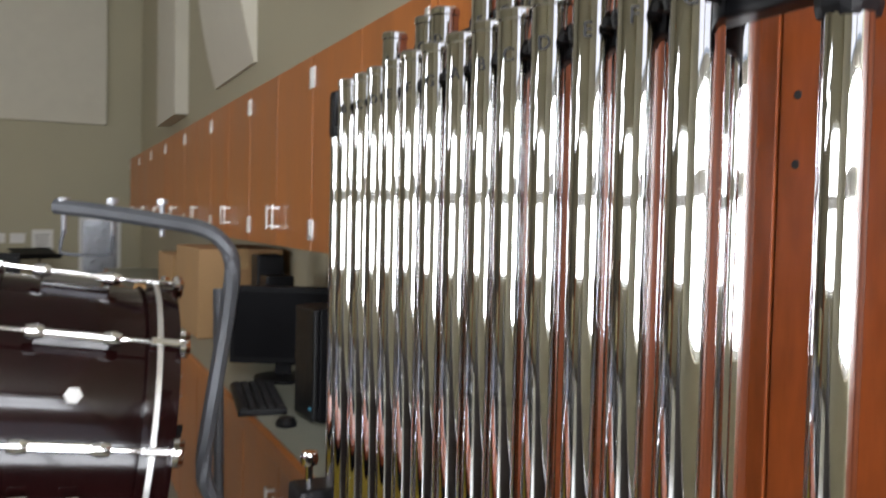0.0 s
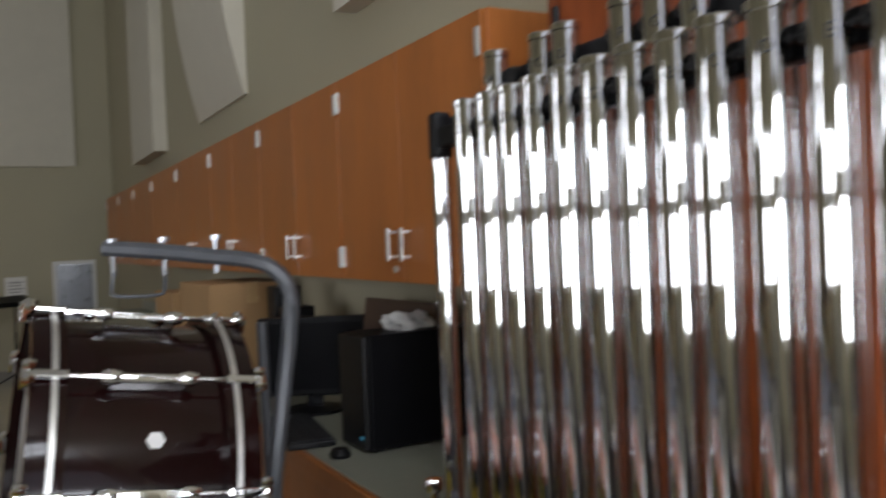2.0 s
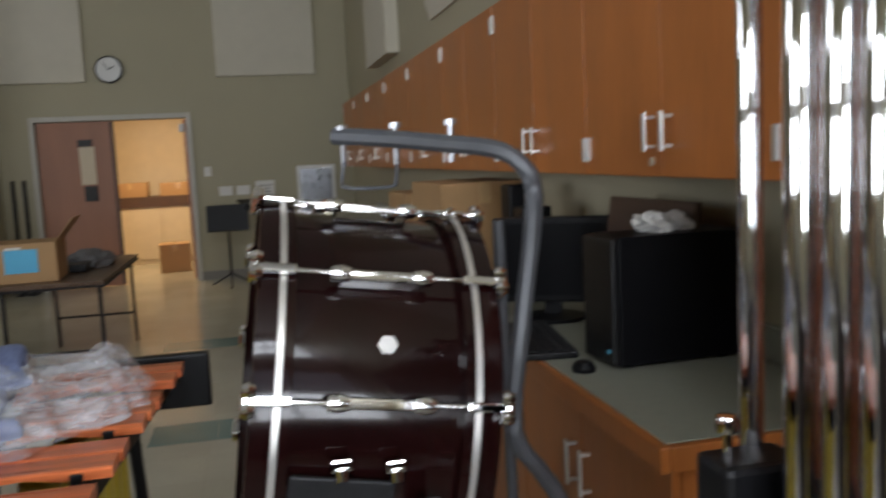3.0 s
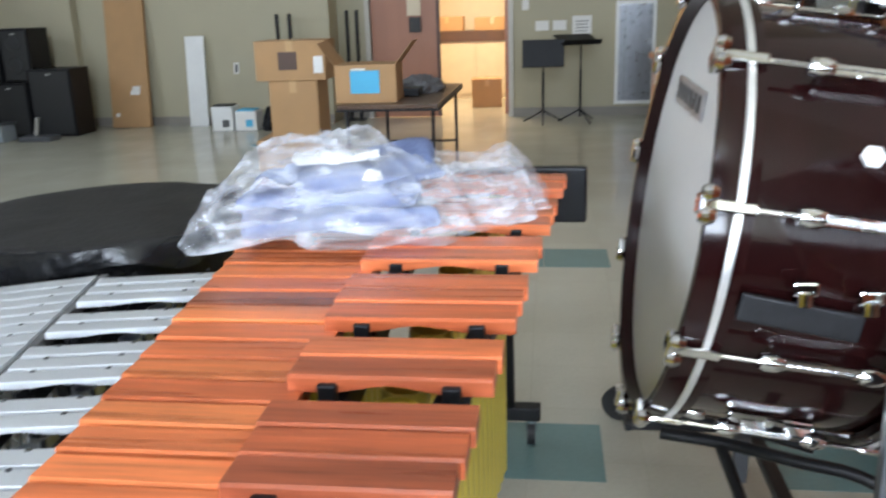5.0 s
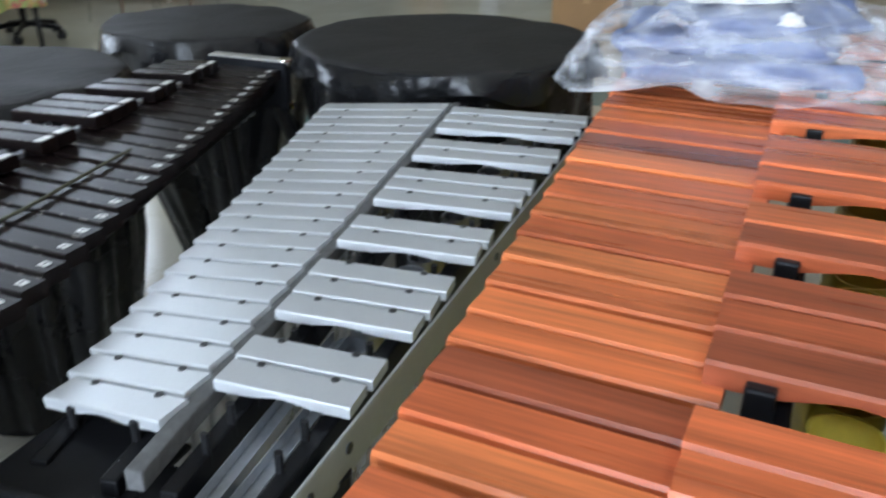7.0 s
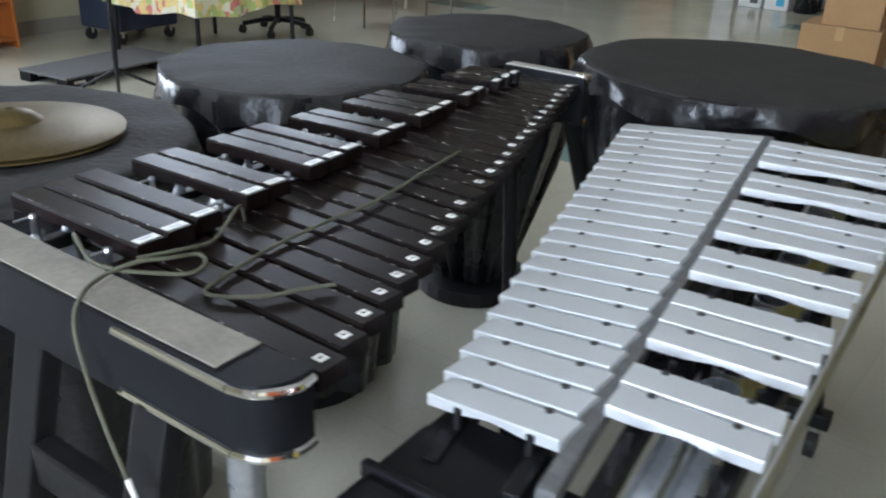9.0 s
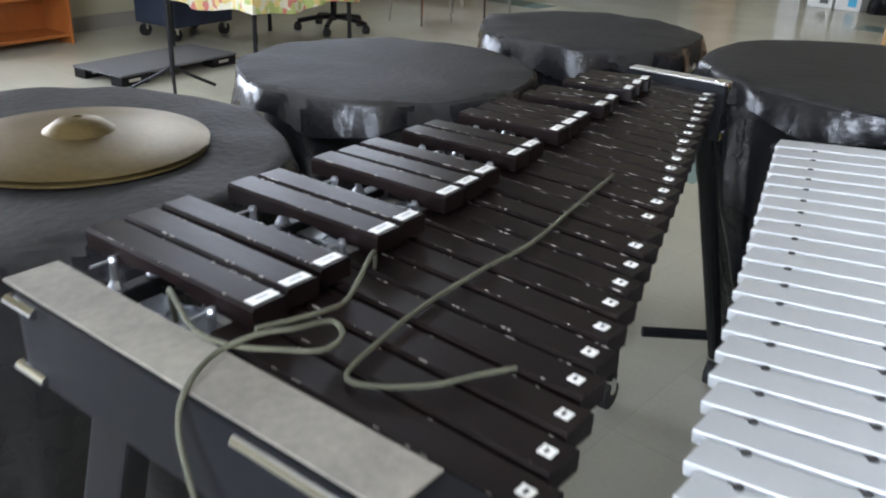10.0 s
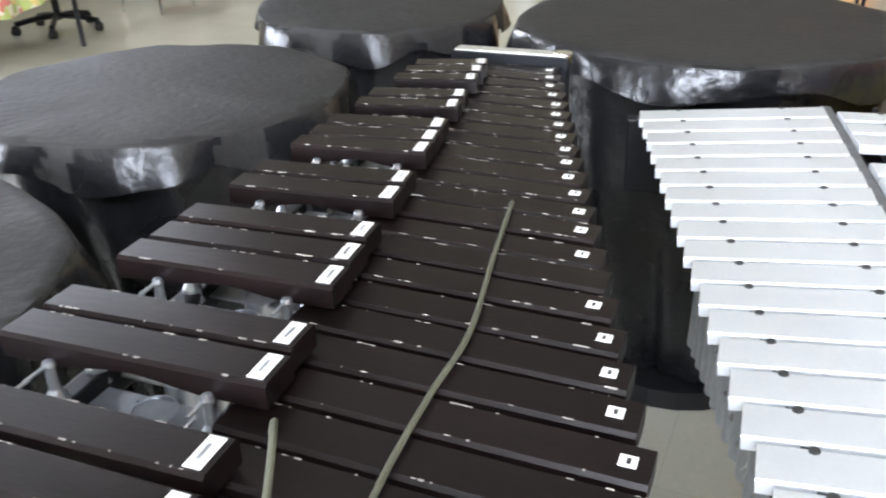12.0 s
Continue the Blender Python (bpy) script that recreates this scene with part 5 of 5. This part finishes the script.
    part("cover_skirt", bm, M_VINYL, t, "hanging black vinyl skirt with soft folds", smooth=True)
    part("base", lathe([(0, 0.0), (r * 0.6, 0.0), (r * 0.6, 0.05), (0, 0.06)], 24), M_BLACKM, t)
    return t


timpano(-1.90, 0.36, 0.385, 0.845, 8, 3, "timpani drum under a black vinyl cover with a cymbal on top")
timpano(-1.935, 1.13, 0.318, 0.86, 8, 7, "timpani drum under a dusty black vinyl cover", 0.2)
timpano(-1.93, 1.90, 0.310, 0.86, 7, 12, "small timpani drum under a dusty black vinyl cover", 0.9)
timpano(-1.17, 1.98, 0.420, 0.86, 9, 21, "largest timpani drum under a dusty black vinyl cover", 0.75)
def cymbal(x, y, z, r, label):
    c = thing("cymbal", pose(x, y, z), label, "cymbal", "stacked cymbals")
    bow = [(0.051, 0.0160), (0.075, 0.0140), (0.12, 0.0088), (r - 0.002, 0.0013), (r, 0.0004), (r - 0.002, 0.0), (0.12, 0.0074), (0.051, 0.0146)]
    part("bow", lathe(bow, 84, close=True), M_BRASS, c, "tarnished bronze bow", smooth=True)
    part("bell", lathe([(0.006, 0.036), (0.018, 0.035), (0.034, 0.029), (0.045, 0.0200), (0.0508, 0.0162), (0.0508, 0.0146), (0.043, 0.0190), (0.032, 0.0275), (0.006, 0.0345)], 48, close=True), M_BRASS, c, "raised bronze bell", smooth=True)
    return c


cymbal(-1.853, 0.42, 0.857, 0.184, "tarnished bronze cymbal lying on the covered drum")
cymbal(-1.848, 0.414, 0.8515, 0.185, "second tarnished cymbal stacked beneath the first")

# ---- plastic bag with folded blue covers, lying on the low end of the marimba ----
bg = thing("plastic_bag", pose(-0.345, 1.545, 0.96), "clear plastic bag of folded blue fabric lying on the marimba", "bag")


def lump(rx, ry, rz, amp, freq, seed, sub=5, creases=0.0):
    bm = bmesh.new()
    bmesh.ops.create_icosphere(bm, subdivisions=sub, radius=1)
    for v in bm.verts:
        d = v.co.copy()
        s = 1 + amp * noise.noise(d * freq + Vector((seed, 0, 0))) + amp * 0.5 * noise.noise(d * freq * 2.7 + Vector((0, seed, 0)))
        if creases:
            s += creases * (abs(noise.noise(d * freq * 4.5 + Vector((seed, seed, 0)))) - 0.25)
        z = max(d.z, -0.12)
        v.co = Vector((d.x * rx * s, d.y * ry * s, (z + 0.12) * rz * s))
    return bm


def crumple(x, y, seed):
    """Long sharp folds, finer creases and a soft swell of a loose film."""
    p = Vector((x, y, seed))
    fold = (0.5 - abs(noise.noise(Vector((x * 5.2 + y * 2.6, y * 2.2 - x * 0.8, seed))))) ** 3 * 0.24
    cross = (0.5 - abs(noise.noise(Vector((x * 3.0 - y * 6.5, x * 2.4, seed + 4))))) ** 3 * 0.13
    fine = (0.5 - abs(noise.noise(p * 15))) ** 3 * 0.07
    return fold + cross + fine + 0.012 * noise.noise(p * 5)


def film_sheet(corners, humps, seed, n=110):
    """A loose sheet inside a rounded outline of a few corners, raised over humps (x, y, rx, ry, height)."""
    cx, cy = sum(c[0] for c in corners) / len(corners), sum(c[1] for c in corners) / len(corners)
    pol = sorted((math.atan2(y - cy, x - cx), math.hypot(x - cx, y - cy)) for x, y in corners)
    pol = [(pol[-1][0] - 2 * math.pi, pol[-1][1])] + pol + [(pol[0][0] + 2 * math.pi, pol[0][1])]

    def reach(a):
        for (a0_, r0), (a1_, r1) in zip(pol, pol[1:]):
            if a0_ <= a <= a1_:
                t = (a - a0_) / (a1_ - a0_)
                t = t * t * (3 - 2 * t)
                return r0 + (r1 - r0) * t + 0.012 * math.sin(9 * a + seed) + 0.008 * math.sin(17 * a)
        return pol[0][1]

    bm = bmesh.new()
    mid = None
    rings = []
    for i in range(1, 61):
        ring = []
        for k in range(2 * n):
            a = -math.pi + math.pi * (k + 0.5) / n
            f = i / 60
            x, y = cx + math.cos(a) * reach(a) * f, cy + math.sin(a) * reach(a) * f
            z = 0.0
            for hx, hy, rx, ry, h in humps:
                q = math.hypot((x - hx) / rx, (y - hy) / ry)
                z = max(z, h * (1 - max(0.0, min(1.0, (q - 0.45) / 0.75)) ** 1.4))
            z = (z + crumple(x, y, seed)) * min(1, (1 - f) * 7 + 0.10) + 0.004
            ring.append(bm.verts.new((x, y, z)))
        rings.append(ring)
    mid = bm.verts.new((cx, cy, sum(v.co.z for v in rings[0]) / (2 * n)))
    for k in range(2 * n):
        bm.faces.new((mid, rings[0][k], rings[0][(k + 1) % (2 * n)]))
        for i in range(59):
            bm.faces.new((rings[i][k], rings[i + 1][k], rings[i + 1][(k + 1) % (2 * n)], rings[i][(k + 1) % (2 * n)]))
    return bm


def folded_layer(w, d, h, seed):
    """One fold of thick cloth: a soft slab with rolled edges and gentle waves."""
    bm = box(-w / 2, w / 2, -d / 2, d / 2, 0, h)
    bmesh.ops.bevel(bm, geom=bm.edges[:], offset=h * 0.45, segments=3, affect="EDGES", profile=0.5)
    bmesh.ops.subdivide_edges(bm, edges=[e for e in bm.edges if e.calc_length() > 0.04], cuts=14, use_grid_fill=True)
    for v in bm.verts:
        p = v.co * 7 + Vector((seed, 0, 0))
        v.co += Vector((0.030 * noise.noise(p), 0.030 * noise.noise(p + Vector((0, 9, 0))), 0.022 * noise.noise(p + Vector((5, 0, 0))) * min(1, v.co.z / h)))
    return bm


corners = [(-0.235, -0.355), (-0.08, -0.29), (0.30, -0.17), (0.40, 0.15), (0.34, 0.32), (0.10, 0.36), (-0.22, 0.18), (-0.30, -0.15)]
part("sheet", film_sheet(corners, [(-0.03, -0.06, 0.26, 0.22, 0.135), (-0.13, -0.20, 0.16, 0.16, 0.085), (0.24, 0.12, 0.19, 0.22, 0.075)], 4.0), M_PLASTIC, bg, "crinkled clear polythene", smooth=True)
part("sheet", film_sheet([(0.06, -0.18), (0.30, -0.15), (0.39, 0.12), (0.33, 0.30), (0.10, 0.28), (0.03, 0.05)], [(0.22, 0.09, 0.19, 0.22, 0.055)], 9.0), M_PLASTIC, bg, "crinkled clear polythene", smooth=True)
for k, (x, y, w, d, rz) in enumerate(((-0.03, -0.06, 0.40, 0.33, 17), (-0.04, -0.02, 0.35, 0.27, 5), (0.02, 0.0, 0.31, 0.22, 22))):
    part("folded_cloth", folded_layer(w, d, 0.040 - 0.006 * k, 2.7 * k), M_CLOTHBLUE, bg, "folded blue fabric", smooth=True, m=pose(x, y, 0.006 + 0.039 * k, 3 * k, -2 * k, rz))
part("paper_liner", folded_layer(0.17, 0.12, 0.004, 3.3), M_PAPER, bg, "white paper liner", smooth=True, m=pose(-0.05, 0.0, 0.122, 4, -3, 12))
# Two white lumps stand in for bright highlights on the bag.
for x, y in ((-0.022, -0.092), (0.072, -0.180)):
    bm = lump(0.017, 0.013, 0.016, 0.35, 3, x * 90, 4, 0.2)
    part("highlight_lump", bm, M_PAPER, bg, "small white lump standing for a highlight", m=pose(x, y, 0.125 if y > -0.12 else 0.108))

# ---- far end of the room ----
tb = thing("folding_table", pose(0, 0, 0), "dark brown folding table with black metal legs", "table")
part("tabletop", box(-1.43, -0.71, 5.65, 7.35, 0.715, 0.745, 0.004), M_TABLE, tb)
part("edge_band", box(-1.435, -0.705, 5.644, 7.356, 0.70, 0.714), M_BLACKM, tb)
for x in (-1.38, -0.76):
    for y in (5.75, 7.25):
        part("leg", tube((x, y, 0), (x, y, 0.70), 0.014, 12), M_BLACKM, tb)
for y in (5.75, 7.25):
    part("cross_bar", tube((-1.38, y, 0.25), (-0.76, y, 0.25), 0.010, 10), M_BLACKM, tb)
c = carton(-1.25, 5.98, 0.746, 0.44, 0.42, 0.27, 3, "open cardboard box with a blue label on the table", flaps=True)
part("label", box(-0.11, 0.10, -0.213, -0.2105, 0.07, 0.23), M_BLUE, c, "bright blue paper label")
part("label_strip", box(-0.10, -0.0, -0.2135, -0.2105, 0.232, 0.245), M_PAPER, c)
gb = thing("grey_bundle", pose(-0.98, 6.7, 0.746), "grey crumpled bundle lying on the table", "bundle")
part("cloth", lump(0.18, 0.3, 0.11, 0.2, 3, 27.0, 4, 0.15), mat("grey_cloth", (0.16, 0.16, 0.165), 0.8, vary=0.5, scale=14), gb)
bk = thing("black_case", pose(-1.12, 6.35, 0.746), "flat black case lying on the table", "case")
part("shell", box(-0.2, 0.2, -0.15, 0.15, 0, 0.06, 0.012), M_BLACK, bk)
carton(-2.17, 7.05, 0.0, 0.58, 0.5, 0.33, 4, "brown cardboard box at the bottom of a stack")
carton(-2.11, 7.05, 0.331, 0.42, 0.42, 0.50, 2, "tall brown cardboard box in a stack")
c = carton(-2.12, 7.05, 0.832, 0.60, 0.46, 0.33, 3, "printed brown cardboard box on top of a stack")
part("print", box(-0.10, 0.06, -0.2325, -0.2303, 0.09, 0.24), M_BROWN, c, "faded brown print")
part("label", box(0.20, 0.28, -0.2325, -0.2303, 0.06, 0.20), M_PAPER, c, "white paper label")
for x, y, h in ((-2.53, 10.75, 1.40), (-2.40, 10.75, 1.40), (-3.31, 10.30, 1.38), (-3.15, 10.30, 1.38)):
    q = thing("upright_pole", pose(x, y, 0), "black upright pole of a folded stand", "pole", "folded stands")
    part("pole", tube((0, 0, 0.02), (0, 0, h), 0.024, 12), M_BLACKM, q)
    part("foot", box(-0.05, 0.05, -0.1, 0.1, 0, 0.02, 0.004), M_BLACKM, q)

cs = thing("cardboard_sheet", pose(-5.36, 10.28, 0.0, -6, 0, 1), "tall flat cardboard carton leaning on the wall", "cardboard")
part("sheet", box(-0.26, 0.26, -0.03, 0.03, 0.003, 1.62, 0.006), M_CARD, cs)
for x, z, w, h in ((0.02, 0.42, 0.12, 0.06), (0.05, 0.46, 0.1, 0.07), (-0.2, 0.14, 0.05, 0.05)):
    part("torn_label", box(x, x + w, -0.033, -0.0305, z, z + h), M_PAPER, cs)
wb = thing("white_board", pose(-4.46, 10.33, 0.0, -5, 0, 0), "narrow white board leaning on the wall", "board")
part("board", box(-0.125, 0.125, -0.012, 0.012, 0.001, 1.14, 0.003), M_WHITE, wb)
for x, w, h, m_, lab in ((-3.95, 0.27, 0.30, M_WHITE, "white plastic carrier bag on the floor"), (-3.65, 0.27, 0.24, M_PAPER, "white printed carton on the floor"), (-3.36, 0.24, 0.27, M_BLACK, "black bag on the floor by the wall")):
    q = thing("floor_bag", pose(x, 9.95, 0), lab, "bag")
    if m_ is M_BLACK:
        part("sack", lump(w / 2, 0.14, h * 0.9, 0.2, 2.4, x, 4), m_, q)
    else:
        part("sack", box(-w / 2, w / 2, -0.13, 0.13, 0.001, h, 0.012), m_, q)
        part("rim", box(-w / 2 + 0.02, w / 2 - 0.03, -0.11, 0.11, h + 0.001, h + 0.02, 0.006), M_BLACK if h > 0.28 else M_BLUE, q)
        part("print", box(0.0, 0.09, -0.1325, -0.1303, 0.05, 0.14), M_BLUE if h < 0.28 else M_GREYTOP, q)
ol = thing("wall_outlet", pose(-3.96, 10.498, 0.72), "dark outlet plate on the wall", "outlet")
part("plate", box(-0.035, 0.035, -0.006, 0, -0.07, 0.07, 0.002), M_WHITE, ol)
part("socket", box(-0.015, 0.015, -0.008, -0.0062, -0.05, 0.05), M_INK, ol)


def loudspeaker(x, z, w, h, label, y=9.75, cones=0):
    s = thing("loudspeaker", pose(x, y, z), label, "speaker", "stacked loudspeakers")
    b = part("cabinet", box(-w / 2, w / 2, -0.22, 0.22, 0.001, h, 0.012), M_BLACK, s)
    part("grille", box(-w / 2 + 0.03, w / 2 - 0.03, -0.226, -0.2205, 0.03, h - 0.03, 0.002), M_RUBBER, s)
    for k in range(cones):
        part("cone", lathe([(0, 0.0), (0.03, 0.012), (0.085, -0.002), (0.10, 0.008)], 28), M_RUBBER, b, m=pose(0, -0.230, h * (0.32 + 0.42 * k), 90), smooth=True)
    part("corner_logo", box(-0.03, 0.03, -0.2285, -0.2263, h - 0.075, h - 0.06), M_STEEL, s)
    return s


loudspeaker(-6.98, 0, 0.42, 0.46, "short black loudspeaker cabinet on the floor")
loudspeaker(-6.52, 0, 0.48, 0.66, "black loudspeaker cabinet on the floor")
loudspeaker(-5.98, 0, 0.56, 0.82, "large black loudspeaker cabinet on the floor")
loudspeaker(-6.78, 0.662, 0.36, 0.62, "black loudspeaker with visible cones on the stack", 9.78, 2)
loudspeaker(-6.38, 0.664, 0.38, 0.64, "black loudspeaker with visible cones on the stack", 9.78, 2)
bn = thing("storage_bin", pose(-6.55, 9.15, 0), "small grey plastic bin with cables on the floor", "bin")
bm = box(-0.2, 0.2, -0.14, 0.14, 0.001, 0.20, 0.01)
part("tub", bm, mat("grey_bin", (0.25, 0.28, 0.30), 0.4), bn)
part("rim", box(-0.215, 0.215, -0.155, 0.155, 0.20, 0.215, 0.004), M_GREYM, bn)
part("cable", sweep([(-0.1, 0, 0.21), (-0.05, 0.05, 0.30), (0.05, -0.03, 0.27), (0.1, 0.02, 0.22)], 0.012, 8), M_RUBBER, bn)
pd = thing("pedal_board", pose(-6.0, 9.2, 0), "dark pedal unit on the floor by the loudspeakers", "pedal")
part("case", box(-0.2, 0.2, -0.12, 0.12, 0.001, 0.06, 0.008), M_GREYM, pd)
part("lever", box(-0.02, 0.02, -0.02, 0.02, 0.06, 0.28, 0.004, m=pose(-0.05, 0, 0, 0, 12, 0)), M_STEEL, pd)

# door in the west wall
wd = thing("door_2", west.matrix_basis @ pose(0.003, 6.9, 0), "pale painted side door, shut", "door", kind="structure")
part("door_leaf", box(0.0, 0.03, -0.45, 0.45, 0.005, 2.05, 0.003), M_FRAME, wd)
part("door_handle", sweep([(0.03, 0.36, 1.0), (0.08, 0.36, 1.0), (0.085, 0.28, 0.99), (0.08, 0.24, 0.99)], 0.010, 8), M_STEEL, wd)

# ---- west side ----
bs = thing("bookshelf", west.matrix_basis @ pose(0.02, 0.15, 0), "orange maple open bookshelf against the wall", "bookshelf")
part("back", box(0.0, 0.01, -0.45, 0.45, 0.0, 1.2), M_CAB, bs)
for y in (-0.46, 0.44):
    part("side", box(0.011, 0.32, y, y + 0.02, 0.0, 1.2, 0.002), M_CAB, bs)
for z in (0.05, 0.32, 0.62, 0.92, 1.18):
    part("shelf", box(0.011, 0.31, -0.439, 0.439, z, z + 0.02, 0.002), M_CAB, bs)
rs = thing("stage_riser", pose(-5.53, 2.67, 0, 0, 0, 10), "low grey carpeted riser on black corner blocks", "platform")
part("deck", box(-0.22, 0.22, -0.46, 0.46, 0.058, 0.072, 0.004), M_GREYTOP, rs)
for x in (-0.215, 0.115):
    for y in (-0.455, 0.255):
        b = part("corner_block", box(x, x + 0.10, y, y + 0.20, 0.001, 0.0575, 0.004), M_BLACK, rs)
        part("plate", box(x + 0.1005, x + 0.103, y + 0.05, y + 0.13, 0.025, 0.042), M_STEEL, b)
dt = thing("small_table", pose(-5.75, 3.65, 0, 0, 0, 8), "small table with dark metal legs", "table")
part("tabletop", box(-0.45, 0.45, -0.52, 0.52, 0.70, 0.73, 0.004), M_TABLE, dt)
for x in (-0.41, 0.41):
    for y in (-0.48, 0.48):
        part("leg", tube((x, y, 0), (x * 0.98, y * 0.98, 0.70), 0.016, 12), M_BLACKM, dt)


def cloth_pattern():
    m = mat("patterned_cloth", (0.66, 0.62, 0.42), 0.85, vary=0.12, scale=8)
    nt, b = m.node_tree, bsdf(m)
    vo = nt.nodes.new("ShaderNodeTexVoronoi")
    vo.inputs["Scale"].default_value = 22
    rp = nt.nodes.new("ShaderNodeValToRGB")
    rp.color_ramp.interpolation = "CONSTANT"
    e = rp.color_ramp.elements
    e[0].color, e[1].position, e[1].color = (0.60, 0.20, 0.16, 1), 0.25, (0.70, 0.66, 0.50, 1)
    for p, c in ((0.45, (0.45, 0.52, 0.18, 1)), (0.65, (0.72, 0.55, 0.22, 1)), (0.8, (0.70, 0.66, 0.52, 1))):
        x = e.new(p)
        x.color = c
    co = nt.nodes.new("ShaderNodeTexCoord")
    nt.links.new(co.outputs["Object"], vo.inputs["Vector"])
    nt.links.new(vo.outputs["Color"], rp.inputs[0])
    nt.links.new(rp.outputs[0], b.inputs["Base Color"])
    return m


tc = thing("tablecloth", pose(-5.75, 3.65, 0.7315, 0, 0, 8), "pale tablecloth with a small coloured pattern over the table", "tablecloth")
bm = bmesh.new()
n = 120
rings = []
for k0, z in ((0.0, 0.004), (0.98, 0.004), (1.01, -0.004), (1.02, -0.15), (1.035, -0.30), (1.05, -0.40)):
    ring = []
    for k in range(n):
        a = 2 * math.pi * k / n
        s = 1 / max(abs(math.cos(a)), abs(math.sin(a)))
        d = max(0, -z) * 0.10
        x, y = math.cos(a) * s * 0.46 * k0, math.sin(a) * s * 0.53 * k0
        w = 1 + d * math.sin(14 * a)
        ring.append(bm.verts.new((x * w, y * w, z + 0.02 * math.sin(5 * a) * (z < -0.2))))
    rings.append(ring)
bm.faces.new(rings[1])
for i in range(1, len(rings) - 1):
    for k in range(n):
        bm.faces.new((rings[i][k], rings[i + 1][k], rings[i + 1][(k + 1) % n], rings[i][(k + 1) % n]))
for v in rings[0]:
    bm.verts.remove(v)
bmesh.ops.recalc_face_normals(bm, faces=bm.faces)
part("cloth", bm, cloth_pattern(), tc)
oc_ = thing("office_chair", pose(-5.95, 4.5, 0, 0, 0, 20), "black office swivel chair on a five-star base", "chair")
part("column", tube((0, 0, 0.08), (0, 0, 0.45), 0.025, 14), M_BLACKM, oc_)
for k in range(5):
    a = 2 * math.pi * k / 5
    part("base_arm", sweep([(0, 0, 0.11), (0.15 * math.cos(a), 0.15 * math.sin(a), 0.10), (0.29 * math.cos(a), 0.29 * math.sin(a), 0.075)], 0.02, 8), M_BLACK, oc_)
    w = part("caster", tube((0.29 * math.cos(a) - 0.02, 0.29 * math.sin(a), 0.03), (0.29 * math.cos(a) + 0.02, 0.29 * math.sin(a), 0.03), 0.03, 14), M_RUBBER, oc_)
    part("hood", box(0.29 * math.cos(a) - 0.012, 0.29 * math.cos(a) + 0.012, 0.29 * math.sin(a) - 0.02, 0.29 * math.sin(a) + 0.02, 0.04, 0.07, 0.004), M_BLACK, w)
part("seat", box(-0.24, 0.24, -0.24, 0.24, 0.45, 0.53, 0.03), M_NAVY, oc_)
part("backrest", box(-0.22, 0.22, 0.22, 0.28, 0.62, 1.05, 0.025), M_NAVY, oc_)
part("back_bracket", box(-0.03, 0.03, 0.20, 0.24, 0.44, 0.70, 0.006), M_BLACK, oc_)
kt = thing("rolling_cart", pose(-6.45, 3.45, 0, 0, 0, 8), "dark navy rolling case on chrome casters", "cart")
part("body", box(-0.22, 0.22, -0.28, 0.28, 0.10, 0.75, 0.02), M_NAVY, kt)
for x in (-0.17, 0.17):
    for y in (-0.23, 0.23):
        w = part("caster", tube((x - 0.015, y, 0.045), (x + 0.015, y, 0.045), 0.045, 18), M_RUBBER, kt)
        part("fork", box(x - 0.022, x + 0.022, y - 0.014, y + 0.014, 0.05, 0.10, 0.003), M_CHROME, w)
lt = thing("low_table", pose(-6.75, 6.75, 0, 0, 0, 8), "low orange wood table with pale metal legs", "table")
part("tabletop", box(-0.55, 0.55, -0.5, 0.5, 0.53, 0.56, 0.004), M_CAB, lt)
part("modesty_panel", box(-0.52, 0.30, 0.40, 0.42, 0.14, 0.529, 0.002), M_CAB, lt)
for x in (-0.5, 0.5):
    for y in (-0.45, 0.45):
        part("leg", tube((x, y, 0), (x, y, 0.53), 0.016, 12), M_STEEL, lt)
for x, y in ((-5.23, 4.8), (-5.2, 5.6)):
    lg = thing("steel_stool", pose(x - 0.6, y + 0.6, 0), "stacking chair with thin chrome legs and a grey seat", "chair", "far chairs")
    for dx in (-0.19, 0.19):
        for dy in (-0.19, 0.19):
            part("leg", tube((dx, dy, 0), (dx * 0.85, dy * 0.85, 0.44), 0.011, 10), M_CHROME, lg)
    part("seat", box(-0.21, 0.21, -0.21, 0.21, 0.44, 0.47, 0.012), M_GREYM, lg)
    part("backrest", box(-0.2, 0.2, 0.19, 0.21, 0.60, 0.82, 0.008), M_GREYM, lg)
